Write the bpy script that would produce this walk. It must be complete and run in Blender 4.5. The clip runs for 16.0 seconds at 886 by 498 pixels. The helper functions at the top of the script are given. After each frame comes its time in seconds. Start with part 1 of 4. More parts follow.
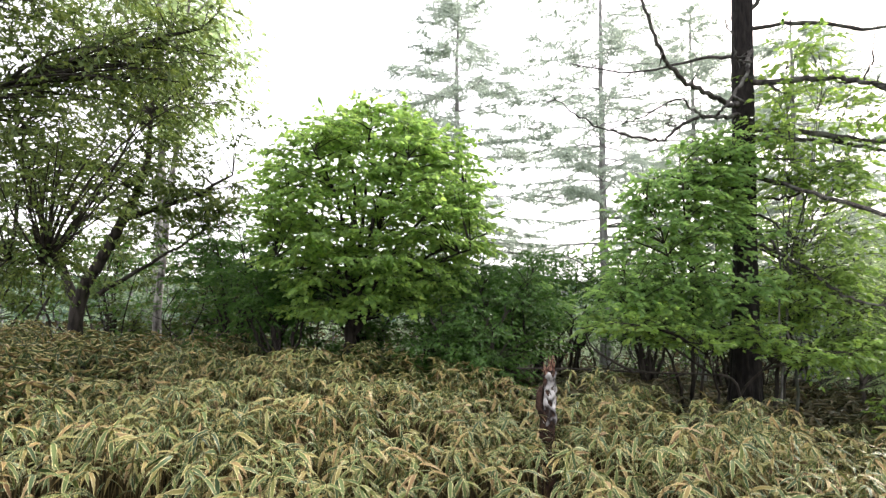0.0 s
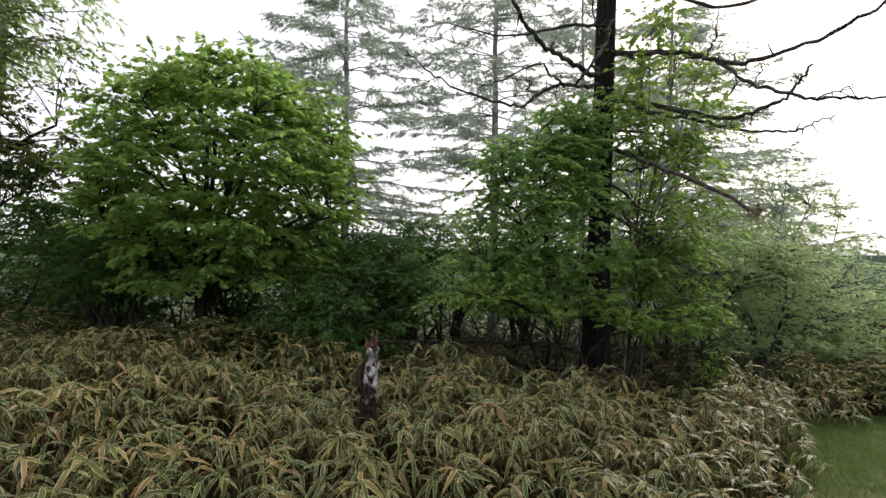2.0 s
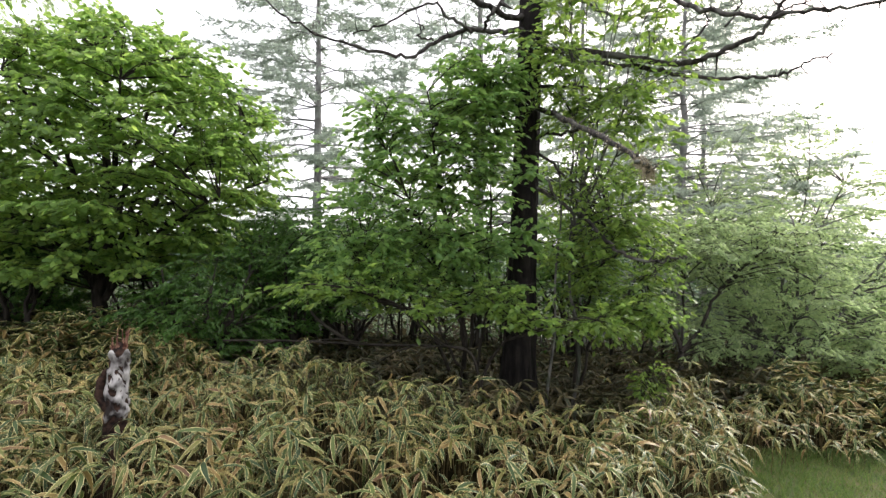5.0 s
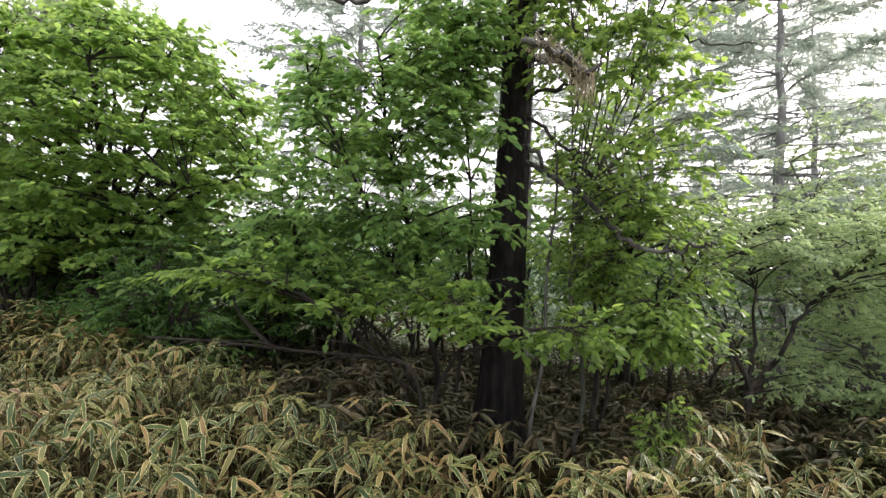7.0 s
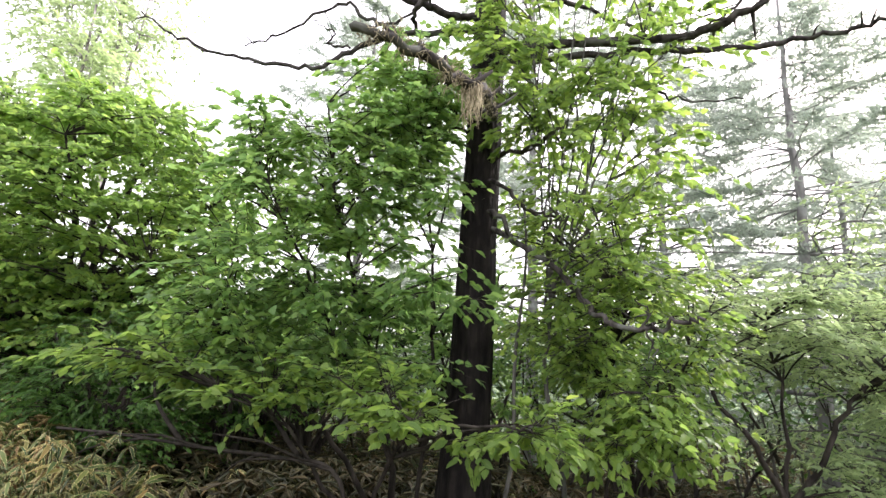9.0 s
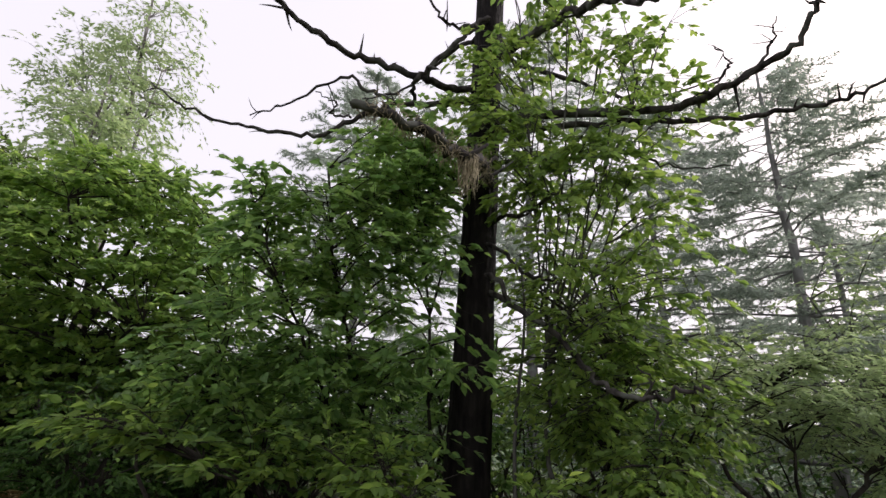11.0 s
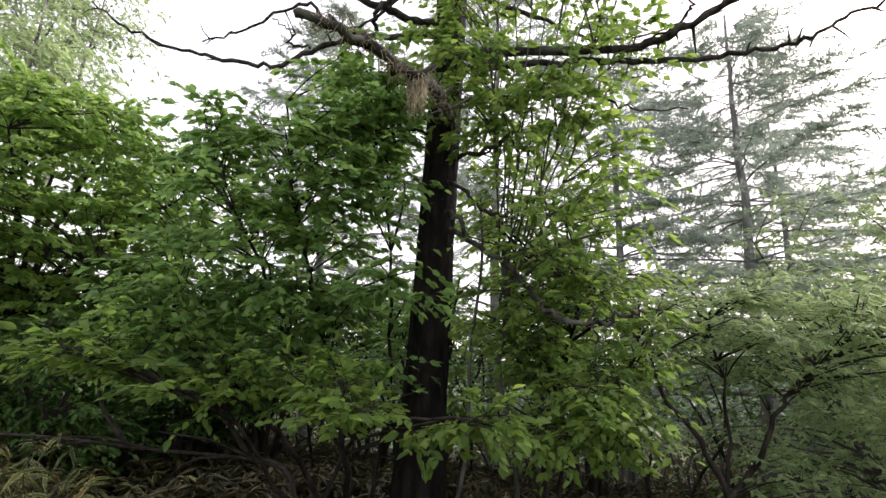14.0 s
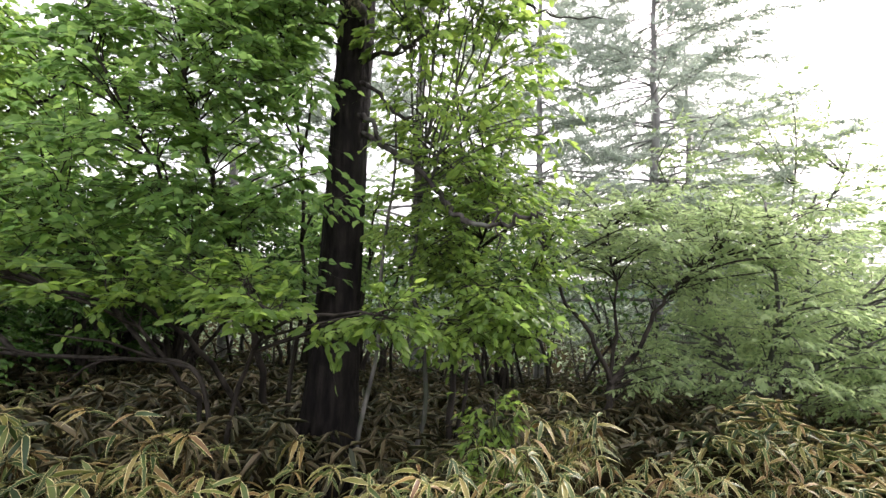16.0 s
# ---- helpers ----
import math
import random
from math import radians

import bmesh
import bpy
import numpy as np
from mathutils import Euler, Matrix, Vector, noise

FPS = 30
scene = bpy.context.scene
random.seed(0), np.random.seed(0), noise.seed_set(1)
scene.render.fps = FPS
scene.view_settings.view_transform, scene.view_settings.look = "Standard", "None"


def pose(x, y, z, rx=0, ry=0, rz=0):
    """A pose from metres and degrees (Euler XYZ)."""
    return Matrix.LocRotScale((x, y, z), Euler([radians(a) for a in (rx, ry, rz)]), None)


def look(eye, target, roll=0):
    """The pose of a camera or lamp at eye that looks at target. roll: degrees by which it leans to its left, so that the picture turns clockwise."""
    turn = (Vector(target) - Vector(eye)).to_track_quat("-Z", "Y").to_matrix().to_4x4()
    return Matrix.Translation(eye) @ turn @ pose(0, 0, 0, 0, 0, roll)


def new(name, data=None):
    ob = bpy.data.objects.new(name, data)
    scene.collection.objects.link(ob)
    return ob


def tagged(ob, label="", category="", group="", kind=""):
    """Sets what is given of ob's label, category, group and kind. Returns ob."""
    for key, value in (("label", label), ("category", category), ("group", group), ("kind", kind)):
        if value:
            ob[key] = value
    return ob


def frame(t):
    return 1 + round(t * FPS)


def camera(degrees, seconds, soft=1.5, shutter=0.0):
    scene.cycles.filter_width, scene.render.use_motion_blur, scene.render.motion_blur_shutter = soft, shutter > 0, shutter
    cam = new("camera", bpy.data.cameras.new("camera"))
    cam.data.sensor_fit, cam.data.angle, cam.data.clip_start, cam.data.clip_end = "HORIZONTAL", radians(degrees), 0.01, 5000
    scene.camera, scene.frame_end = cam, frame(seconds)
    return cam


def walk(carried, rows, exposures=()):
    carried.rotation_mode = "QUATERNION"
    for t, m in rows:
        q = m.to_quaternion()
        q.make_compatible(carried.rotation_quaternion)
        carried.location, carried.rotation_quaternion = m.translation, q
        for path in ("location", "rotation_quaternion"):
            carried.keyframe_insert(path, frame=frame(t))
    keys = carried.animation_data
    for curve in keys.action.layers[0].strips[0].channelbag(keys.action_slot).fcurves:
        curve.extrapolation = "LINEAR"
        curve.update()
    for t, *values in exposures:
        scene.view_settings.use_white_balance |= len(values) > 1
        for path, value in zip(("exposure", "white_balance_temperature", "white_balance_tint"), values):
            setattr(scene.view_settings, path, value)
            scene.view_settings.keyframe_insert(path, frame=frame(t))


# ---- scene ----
cam = camera(85.5, 16.0, soft=1.5)
PATH = [
    (0, (-0.055, -0.196, 1.552), (-0.039, 1.796, 1.722), 0.7),
    (0.5, (0.022, -0.164, 1.573), (0.213, 1.822, 1.707), 0.9),
    (1, (0.21, -0.122, 1.567), (0.503, 1.854, 1.677), 0.9),
    (1.5, (0.44, -0.063, 1.575), (0.786, 1.905, 1.664), 0.8),
    (2, (0.711, 0.066, 1.557), (1.053, 2.036, 1.607), 0.7),
    (2.5, (0.967, 0.159, 1.551), (1.297, 2.131, 1.581), 0.7),
    (3, (1.262, 0.255, 1.5), (1.571, 2.231, 1.512), 0.7),
    (3.5, (1.547, 0.357, 1.51), (1.848, 2.334, 1.482), 0.5),
    (4, (1.864, 0.498, 1.484), (2.146, 2.478, 1.492), 0.5),
    (4.5, (2.148, 0.595, 1.488), (2.359, 2.584, 1.51), 0.5),
    (7, (3.5, 1.7, 1.284), (3.236, 3.68, 1.385), 2.0),
    (7.5, (3.605, 1.857, 1.222), (3.262, 3.822, 1.362), 2.2),
    (8, (3.704, 2.047, 1.18), (3.339, 4.0, 1.412), 2.4),
    (8.5, (3.83, 2.178, 1.225), (3.454, 4.112, 1.567), 2.5),
    (9, (3.91, 2.215, 1.269), (3.531, 4.126, 1.722), 2.7),
    (9.5, (3.924, 2.221, 1.297), (3.541, 4.107, 1.842), 2.9),
    (10, (3.908, 2.215, 1.292), (3.531, 4.068, 1.942), 2.9),
    (10.2, (3.9, 2.224, 1.296), (3.527, 4.063, 1.987), 3.0),
    (12.5, (3.937, 2.207, 1.292), (3.58, 4.053, 1.973), 2.3),
    (13, (3.935, 2.219, 1.253), (3.59, 4.087, 1.879), 2.0),
    (13.5, (3.941, 2.213, 1.243), (3.638, 4.107, 1.812), 2.0),
    (14, (3.978, 2.2, 1.201), (3.735, 4.122, 1.696), 2.2),
    (14.5, (3.997, 2.199, 1.191), (3.808, 4.152, 1.576), 1.8),
    (15, (4.018, 2.164, 1.157), (3.927, 4.144, 1.426), 1.5),
    (15.5, (4.037, 2.187, 1.136), (4.048, 4.178, 1.322), 1.3),
    (16, (4.08, 2.195, 1.116), (4.14, 4.187, 1.289), 1.3),
]
EXPOSURES = [(0.0, 0.88), (0.7, 0.36), (1.5, -0.38), (2.5, -0.38), (3.5, 0.2), (4.5, 0.45), (7.0, 0.62), (8.0, 0.88), (9.0, 1.06),
             (10.0, 0.25), (12.3, -1.08), (13.0, -0.84), (14.0, -0.05), (15.0, 0.4), (16.0, 0.82)]
walk(cam, [(t, look(eye, aim, roll)) for t, eye, aim, roll in PATH], [(t, stops, 6300, 17 if t < 6 else 22) for t, stops in EXPOSURES])

# ---- daylight: thin bright cloud and mist, a soft sun ahead and to the right ----
SUN_UP, SUN_TURN = radians(38), radians(48)
world = bpy.data.worlds.new("misty_sky")
world.use_nodes = True
scene.world = world
wn, wl = world.node_tree.nodes, world.node_tree.links
wn.clear()
sky = wn.new("ShaderNodeTexSky")
sky.sky_type, sky.sun_disc, sky.sun_elevation, sky.sun_rotation = "NISHITA", False, SUN_UP, SUN_TURN
sky.air_density, sky.dust_density = 1.0, 6.0
sky_light, cloud_light = wn.new("ShaderNodeBackground"), wn.new("ShaderNodeBackground")
sky_light.inputs[1].default_value = 0.05
cloud_light.inputs[0].default_value = (1.0, 0.985, 0.96, 1)
cloud_light.inputs[1].default_value = 1.4
wsum, wout = wn.new("ShaderNodeAddShader"), wn.new("ShaderNodeOutputWorld")
wl.new(sky.outputs[0], sky_light.inputs[0])
wl.new(sky_light.outputs[0], wsum.inputs[0])
wl.new(cloud_light.outputs[0], wsum.inputs[1])
wl.new(wsum.outputs[0], wout.inputs[0])
sun = new("sun", bpy.data.lights.new("sun", "SUN"))
sun.data.energy, sun.data.angle, sun.data.color = 2.8, radians(14), (1.0, 0.95, 0.86)
sun_from = Vector((math.sin(SUN_TURN) * math.cos(SUN_UP), math.cos(SUN_TURN) * math.cos(SUN_UP), math.sin(SUN_UP)))
sun.matrix_world = look(sun_from * 60, (0, 0, 0))


# ---- materials ----
def material(name):
    m = bpy.data.materials.new(name)
    m.use_nodes = True
    n = m.node_tree.nodes
    return m, n, m.node_tree.links, n["Principled BSDF"], n["Material Output"]


def ramp(n, stops):
    r = n.new("ShaderNodeValToRGB")
    while len(r.color_ramp.elements) < len(stops):
        r.color_ramp.elements.new(0.5)
    for e, (at, col) in zip(r.color_ramp.elements, stops):
        e.position, e.color = at, (*col, 1)
    return r


def noise_tex(n, l, scale, detail=4, stretch=(1, 1, 1)):
    c, mp, t = n.new("ShaderNodeTexCoord"), n.new("ShaderNodeMapping"), n.new("ShaderNodeTexNoise")
    mp.inputs["Scale"].default_value = stretch
    t.inputs["Scale"].default_value, t.inputs["Detail"].default_value = scale, detail
    l.new(c.outputs["Object"], mp.inputs[0])
    l.new(mp.outputs[0], t.inputs["Vector"])
    return t


def leaf_material(name, stops, through_leaf=0.4, gloss=0.42):
    """A leaf: its own tint by island, paler veins, light passing through it."""
    m, n, l, p, out = material(name)
    geo, uv, sep = n.new("ShaderNodeNewGeometry"), n.new("ShaderNodeTexCoord"), n.new("ShaderNodeSeparateXYZ")
    r = ramp(n, stops)
    patch = noise_tex(n, l, 1.3, 2)
    add = n.new("ShaderNodeMath")
    add.operation = "MULTIPLY_ADD"
    add.inputs[1].default_value, add.inputs[2].default_value = 0.9, -0.2
    l.new(patch.outputs["Fac"], add.inputs[0])
    mixf = n.new("ShaderNodeMix")
    mixf.inputs["Factor"].default_value = 0.5
    l.new(geo.outputs["Random Per Island"], mixf.inputs["A"])
    l.new(add.outputs[0], mixf.inputs["B"])
    l.new(mixf.outputs[0], r.inputs[0])
    l.new(uv.outputs["UV"], sep.inputs[0])
    vein = n.new("ShaderNodeMath")
    vein.operation = "COMPARE"
    vein.inputs[1].default_value, vein.inputs[2].default_value = 0.5, 0.035
    l.new(sep.outputs[0], vein.inputs[0])
    tint = n.new("ShaderNodeMix")
    tint.data_type = "RGBA"
    tint.inputs["B"].default_value = (0.22, 0.3, 0.1, 1)
    fac = n.new("ShaderNodeMath")
    fac.operation = "MULTIPLY"
    fac.inputs[1].default_value = 0.4
    l.new(vein.outputs[0], fac.inputs[0])
    l.new(fac.outputs[0], tint.inputs["Factor"])
    l.new(r.outputs[0], tint.inputs["A"])
    l.new(tint.outputs["Result"], p.inputs["Base Color"])
    p.inputs["Roughness"].default_value, p.inputs["Specular IOR Level"].default_value = gloss, 0.22
    tr, mx = n.new("ShaderNodeBsdfTranslucent"), n.new("ShaderNodeMixShader")
    br = n.new("ShaderNodeHueSaturation")
    br.inputs["Value"].default_value, br.inputs["Saturation"].default_value, br.inputs["Hue"].default_value = 1.9, 1.05, 0.49
    l.new(tint.outputs["Result"], br.inputs["Color"])
    l.new(br.outputs[0], tr.inputs[0])
    mx.inputs[0].default_value = through_leaf
    l.new(p.outputs[0], mx.inputs[1])
    l.new(tr.outputs[0], mx.inputs[2])
    l.new(mx.outputs[0], out.inputs[0])
    return m


def bark_material(name, dark, light, scale=9, moss=None, bump=0.6):
    m, n, l, p, out = material(name)
    a = noise_tex(n, l, scale, 8, (1, 1, 0.22))
    b = noise_tex(n, l, scale * 0.35, 3)
    r = ramp(n, [(0.36, dark), (0.68, light)])
    l.new(a.outputs["Fac"], r.inputs[0])
    col = r.outputs[0]
    if moss:
        mr = ramp(n, [(0.5, (0, 0, 0)), (0.66, (1, 1, 1))])
        mx = n.new("ShaderNodeMix")
        mx.data_type = "RGBA"
        mx.inputs["B"].default_value = (*moss, 1)
        l.new(b.outputs["Fac"], mr.inputs[0])
        l.new(mr.outputs[0], mx.inputs["Factor"])
        l.new(col, mx.inputs["A"])
        col = mx.outputs["Result"]
    l.new(col, p.inputs["Base Color"])
    p.inputs["Roughness"].default_value, p.inputs["Specular IOR Level"].default_value = 0.85, 0.15
    bp = n.new("ShaderNodeBump")
    bp.inputs["Strength"].default_value, bp.inputs["Distance"].default_value = bump, 0.03
    l.new(a.outputs["Fac"], bp.inputs["Height"])
    l.new(bp.outputs[0], p.inputs["Normal"])
    return m


def sasa_material(name, stops, margin):
    """Bamboo-grass leaf: green middle, straw-white withered margin, some leaves tan all over."""
    m, n, l, p, out = material(name)
    geo, uv, sep = n.new("ShaderNodeNewGeometry"), n.new("ShaderNodeTexCoord"), n.new("ShaderNodeSeparateXYZ")
    l.new(uv.outputs["UV"], sep.inputs[0])
    patch = noise_tex(n, l, 1.7, 3)
    fine = noise_tex(n, l, 60, 3)
    mixf = n.new("ShaderNodeMix")
    mixf.inputs["Factor"].default_value = 0.48
    l.new(geo.outputs["Random Per Island"], mixf.inputs["A"])
    l.new(patch.outputs["Fac"], mixf.inputs["B"])
    body = ramp(n, stops)
    l.new(mixf.outputs[0], body.inputs[0])
    edge = n.new("ShaderNodeMath")
    edge.operation = "SUBTRACT"
    edge.inputs[1].default_value = 0.5
    l.new(sep.outputs[0], edge.inputs[0])
    ab = n.new("ShaderNodeMath")
    ab.operation = "ABSOLUTE"
    l.new(edge.outputs[0], ab.inputs[0])
    wob = n.new("ShaderNodeMath")
    wob.operation = "MULTIPLY_ADD"
    wob.inputs[1].default_value = 0.10
    l.new(fine.outputs["Fac"], wob.inputs[0])
    l.new(ab.outputs[0], wob.inputs[2])
    er = ramp(n, [(0.475, (0, 0, 0)), (0.515, (1, 1, 1))])
    l.new(wob.outputs[0], er.inputs[0])
    mx = n.new("ShaderNodeMix")
    mx.data_type = "RGBA"
    mx.inputs["B"].default_value = (*margin, 1)
    l.new(er.outputs[0], mx.inputs["Factor"])
    l.new(body.outputs[0], mx.inputs["A"])
    l.new(mx.outputs["Result"], p.inputs["Base Color"])
    p.inputs["Roughness"].default_value, p.inputs["Specular IOR Level"].default_value = 0.42, 0.3
    tr, ms = n.new("ShaderNodeBsdfTranslucent"), n.new("ShaderNodeMixShader")
    ms.inputs[0].default_value = 0.15
    l.new(mx.outputs["Result"], tr.inputs[0])
    l.new(p.outputs[0], ms.inputs[1])
    l.new(tr.outputs[0], ms.inputs[2])
    l.new(ms.outputs[0], out.inputs[0])
    return m


def two_tone(name, a, b, scale, rough=0.9, bump=0.4, detail=8, gloss=0.1):
    m, n, l, p, out = material(name)
    t = noise_tex(n, l, scale, detail)
    r = ramp(n, [(0.35, a), (0.65, b)])
    l.new(t.outputs["Fac"], r.inputs[0])
    l.new(r.outputs[0], p.inputs["Base Color"])
    p.inputs["Roughness"].default_value, p.inputs["Specular IOR Level"].default_value = rough, gloss
    bp = n.new("ShaderNodeBump")
    bp.inputs["Strength"].default_value, bp.inputs["Distance"].default_value = bump, 0.02
    l.new(t.outputs["Fac"], bp.inputs["Height"])
    l.new(bp.outputs[0], p.inputs["Normal"])
    return m


# emission gives the far ring the brightness of lit mist
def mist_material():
    m, n, l, p, out = material("glowing_mist_far_off")
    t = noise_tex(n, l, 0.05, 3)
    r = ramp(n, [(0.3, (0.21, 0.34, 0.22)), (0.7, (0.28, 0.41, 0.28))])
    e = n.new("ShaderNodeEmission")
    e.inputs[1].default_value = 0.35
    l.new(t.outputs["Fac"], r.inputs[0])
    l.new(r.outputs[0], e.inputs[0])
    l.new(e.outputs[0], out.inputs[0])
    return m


SASA = sasa_material("bamboo_grass_leaf", [(0.16, (0.014, 0.034, 0.010)), (0.34, (0.036, 0.066, 0.016)), (0.54, (0.095, 0.130, 0.030)), (0.64, (0.17, 0.155, 0.042)), (0.72, (0.23, 0.155, 0.055)), (0.80, (0.085, 0.042, 0.018)), (0.90, (0.38, 0.26, 0.11))], (0.84, 0.74, 0.37))
# withered brown, darkened further to stand in for the trees' shade
SASA_DRY_SHADED = sasa_material("withered_shaded_bamboo_grass_leaf", [(0.15, (0.020, 0.032, 0.012)), (0.4, (0.040, 0.044, 0.018)), (0.6, (0.070, 0.058, 0.026)), (0.85, (0.13, 0.10, 0.048))], (0.24, 0.22, 0.12))
SASA_STEM = two_tone("bamboo_grass_stem", (0.05, 0.035, 0.015), (0.12, 0.095, 0.04), 30)
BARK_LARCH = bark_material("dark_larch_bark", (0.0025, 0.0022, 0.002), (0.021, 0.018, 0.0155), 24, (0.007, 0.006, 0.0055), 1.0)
# far bark lightened: the mist's haze is put into its colour
BARK_FAR_HAZED = bark_material("haze_paled_larch_bark", (0.15, 0.15, 0.145), (0.28, 0.275, 0.265), 14, (0.32, 0.34, 0.32))
BARK_DEAD = bark_material("grey_dead_wood", (0.016, 0.014, 0.013), (0.075, 0.068, 0.062), 26, (0.10, 0.105, 0.09))
BARK_BROAD = bark_material("dark_smooth_bark", (0.012, 0.010, 0.008), (0.05, 0.044, 0.036), 18, None)
BARK_GREY = bark_material("pale_grey_bark", (0.05, 0.05, 0.045), (0.15, 0.145, 0.13), 20, (0.05, 0.06, 0.04))
BARK_BIRCH = bark_material("white_birch_bark", (0.10, 0.09, 0.085), (0.52, 0.50, 0.47), 13, (0.03, 0.026, 0.024), 0.8)
BARK_STUMP = bark_material("peeling_white_bark", (0.30, 0.29, 0.28), (0.62, 0.61, 0.58), 24, (0.025, 0.02, 0.018), 0.8)
WOOD_ROT = two_tone("rotten_dark_wood", (0.012, 0.009, 0.008), (0.06, 0.035, 0.025), 30, 0.9, 0.9)
WOOD_RED = two_tone("broken_reddish_wood", (0.06, 0.022, 0.015), (0.27, 0.16, 0.11), 40, 0.85, 0.8)
LICHEN = two_tone("pale_beard_lichen", (0.22, 0.19, 0.12), (0.46, 0.41, 0.28), 45, 0.95, 0.9)
# the next three greens are greyed a little in place of thin mist
LEAF_NEAR = leaf_material("young_green_leaf", [(0.2, (0.11, 0.19, 0.05)), (0.5, (0.175, 0.27, 0.062)), (0.8, (0.265, 0.355, 0.08))], 0.6, 0.36)
LEAF_DEEP = leaf_material("deep_green_leaf", [(0.2, (0.11, 0.205, 0.066)), (0.5, (0.17, 0.28, 0.082)), (0.8, (0.24, 0.355, 0.095))], 0.6, 0.34)
LEAF_MAPLE = leaf_material("yellow_green_maple_leaf", [(0.2, (0.135, 0.23, 0.068)), (0.5, (0.21, 0.325, 0.084)), (0.8, (0.32, 0.42, 0.10))], 0.64)
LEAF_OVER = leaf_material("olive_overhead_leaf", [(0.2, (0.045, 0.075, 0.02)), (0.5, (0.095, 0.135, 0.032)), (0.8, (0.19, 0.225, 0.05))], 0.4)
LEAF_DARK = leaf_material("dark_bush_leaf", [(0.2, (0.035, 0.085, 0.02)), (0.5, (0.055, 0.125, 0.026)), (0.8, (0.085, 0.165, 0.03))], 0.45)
# greyed and lightened green: haze painted in for plants standing in mist
LEAF_HAZED = leaf_material("hazed_green_leaf", [(0.2, (0.22, 0.30, 0.15)), (0.5, (0.295, 0.38, 0.19)), (0.8, (0.375, 0.455, 0.21))], 0.55)
# distant foliage, its base colour lifted to imitate haze
LEAF_WOODS_HAZED = leaf_material("hazed_woodland_leaf", [(0.2, (0.14, 0.19, 0.12)), (0.5, (0.19, 0.25, 0.16)), (0.8, (0.25, 0.32, 0.19))], 0.5)
# needles paled towards grey so that their colour carries the mist
NEEDLE_HAZED = leaf_material("haze_paled_larch_needles", [(0.2, (0.28, 0.33, 0.28)), (0.5, (0.34, 0.39, 0.33)), (0.8, (0.40, 0.45, 0.38))], 0.5, 0.6)
SOIL = two_tone("dark_leaf_litter", (0.008, 0.008, 0.004), (0.028, 0.023, 0.011), 9, 1.0, 0.8, gloss=0.0)
TURF = two_tone("short_grass_turf", (0.04, 0.065, 0.02), (0.105, 0.10, 0.045), 2.2, 0.95, 0.6)
GRASS = leaf_material("short_grass_blade", [(0.2, (0.06, 0.115, 0.03)), (0.5, (0.10, 0.16, 0.04)), (0.68, (0.16, 0.17, 0.06)), (0.9, (0.23, 0.18, 0.09))], 0.3)
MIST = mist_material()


# ---- mesh tools ----
class Soup:
    """Vertices, faces and face-corner coordinates gathered for one mesh."""

    def __init__(self):
        self.v, self.f, self.uv, self.n = [], [], [], 0

    def add(self, verts, faces, uv=None):
        verts = np.asarray(verts, dtype=float).reshape(-1, 3)
        self.v.append(verts)
        self.f.extend([tuple(int(i) + self.n for i in f) for f in faces])
        self.uv.append(np.zeros((len(verts), 2)) if uv is None else np.asarray(uv, dtype=float))
        self.n += len(verts)

    def mesh(self, name, mat, smooth=True):
        me = bpy.data.meshes.new(name)
        me.from_pydata(np.concatenate(self.v).tolist(), [], self.f)
        layer, uv = me.uv_layers.new(name="uv"), np.concatenate(self.uv)
        idx = np.empty(len(me.loops), dtype=np.int32)
        me.loops.foreach_get("vertex_index", idx)
        layer.data.foreach_set("uv", uv[idx].astype(np.float32).ravel())
        me.polygons.foreach_set("use_smooth", np.full(len(me.polygons), smooth))
        me.materials.append(mat)
        return me


def part(name, soup, mat, parent, label="", smooth=True, kind=""):
    ob = new(name, soup.mesh(name, mat, smooth))
    if parent:
        ob.parent = parent
        ob.matrix_parent_inverse = Matrix.Translation(parent.location).inverted()
    return tagged(ob, label, kind=kind)


def thing(name, at, label, category, group="", kind=""):
    ob = new(name)
    ob.location = at
    ob.empty_display_size = 0.1
    return tagged(ob, label, category, group, kind)


def ground_z(x, y):
    x, y = np.asarray(x, dtype=float), np.asarray(y, dtype=float)
    right = np.clip(x, 0, 9)
    left = np.clip(-x, 0, 14)
    brow, far = np.clip(y - 7, 0, 12), np.clip(y - 19, 0, 600)
    return 0.07 - 0.058 * right + 0.03 * left - 0.12 * brow - 0.03 * far + 0.03 * np.sin(x * 1.7 + y * 0.6) * np.cos(y * 1.3 - x * 0.4)


def smooth_line(pts, steps=6):
    """A Catmull-Rom line through the points."""
    p = [np.asarray(q, dtype=float) for q in pts]
    p = [2 * p[0] - p[1]] + p + [2 * p[-1] - p[-2]]
    out = []
    for i in range(1, len(p) - 2):
        for k in range(steps):
            t = k / steps
            out.append(0.5 * (2 * p[i] + (p[i + 1] - p[i - 1]) * t + (2 * p[i - 1] - 5 * p[i] + 4 * p[i + 1] - p[i + 2]) * t * t
                              + (3 * p[i] - p[i - 1] - 3 * p[i + 1] + p[i + 2]) * t ** 3))
    out.append(p[-2])
    return np.array(out)


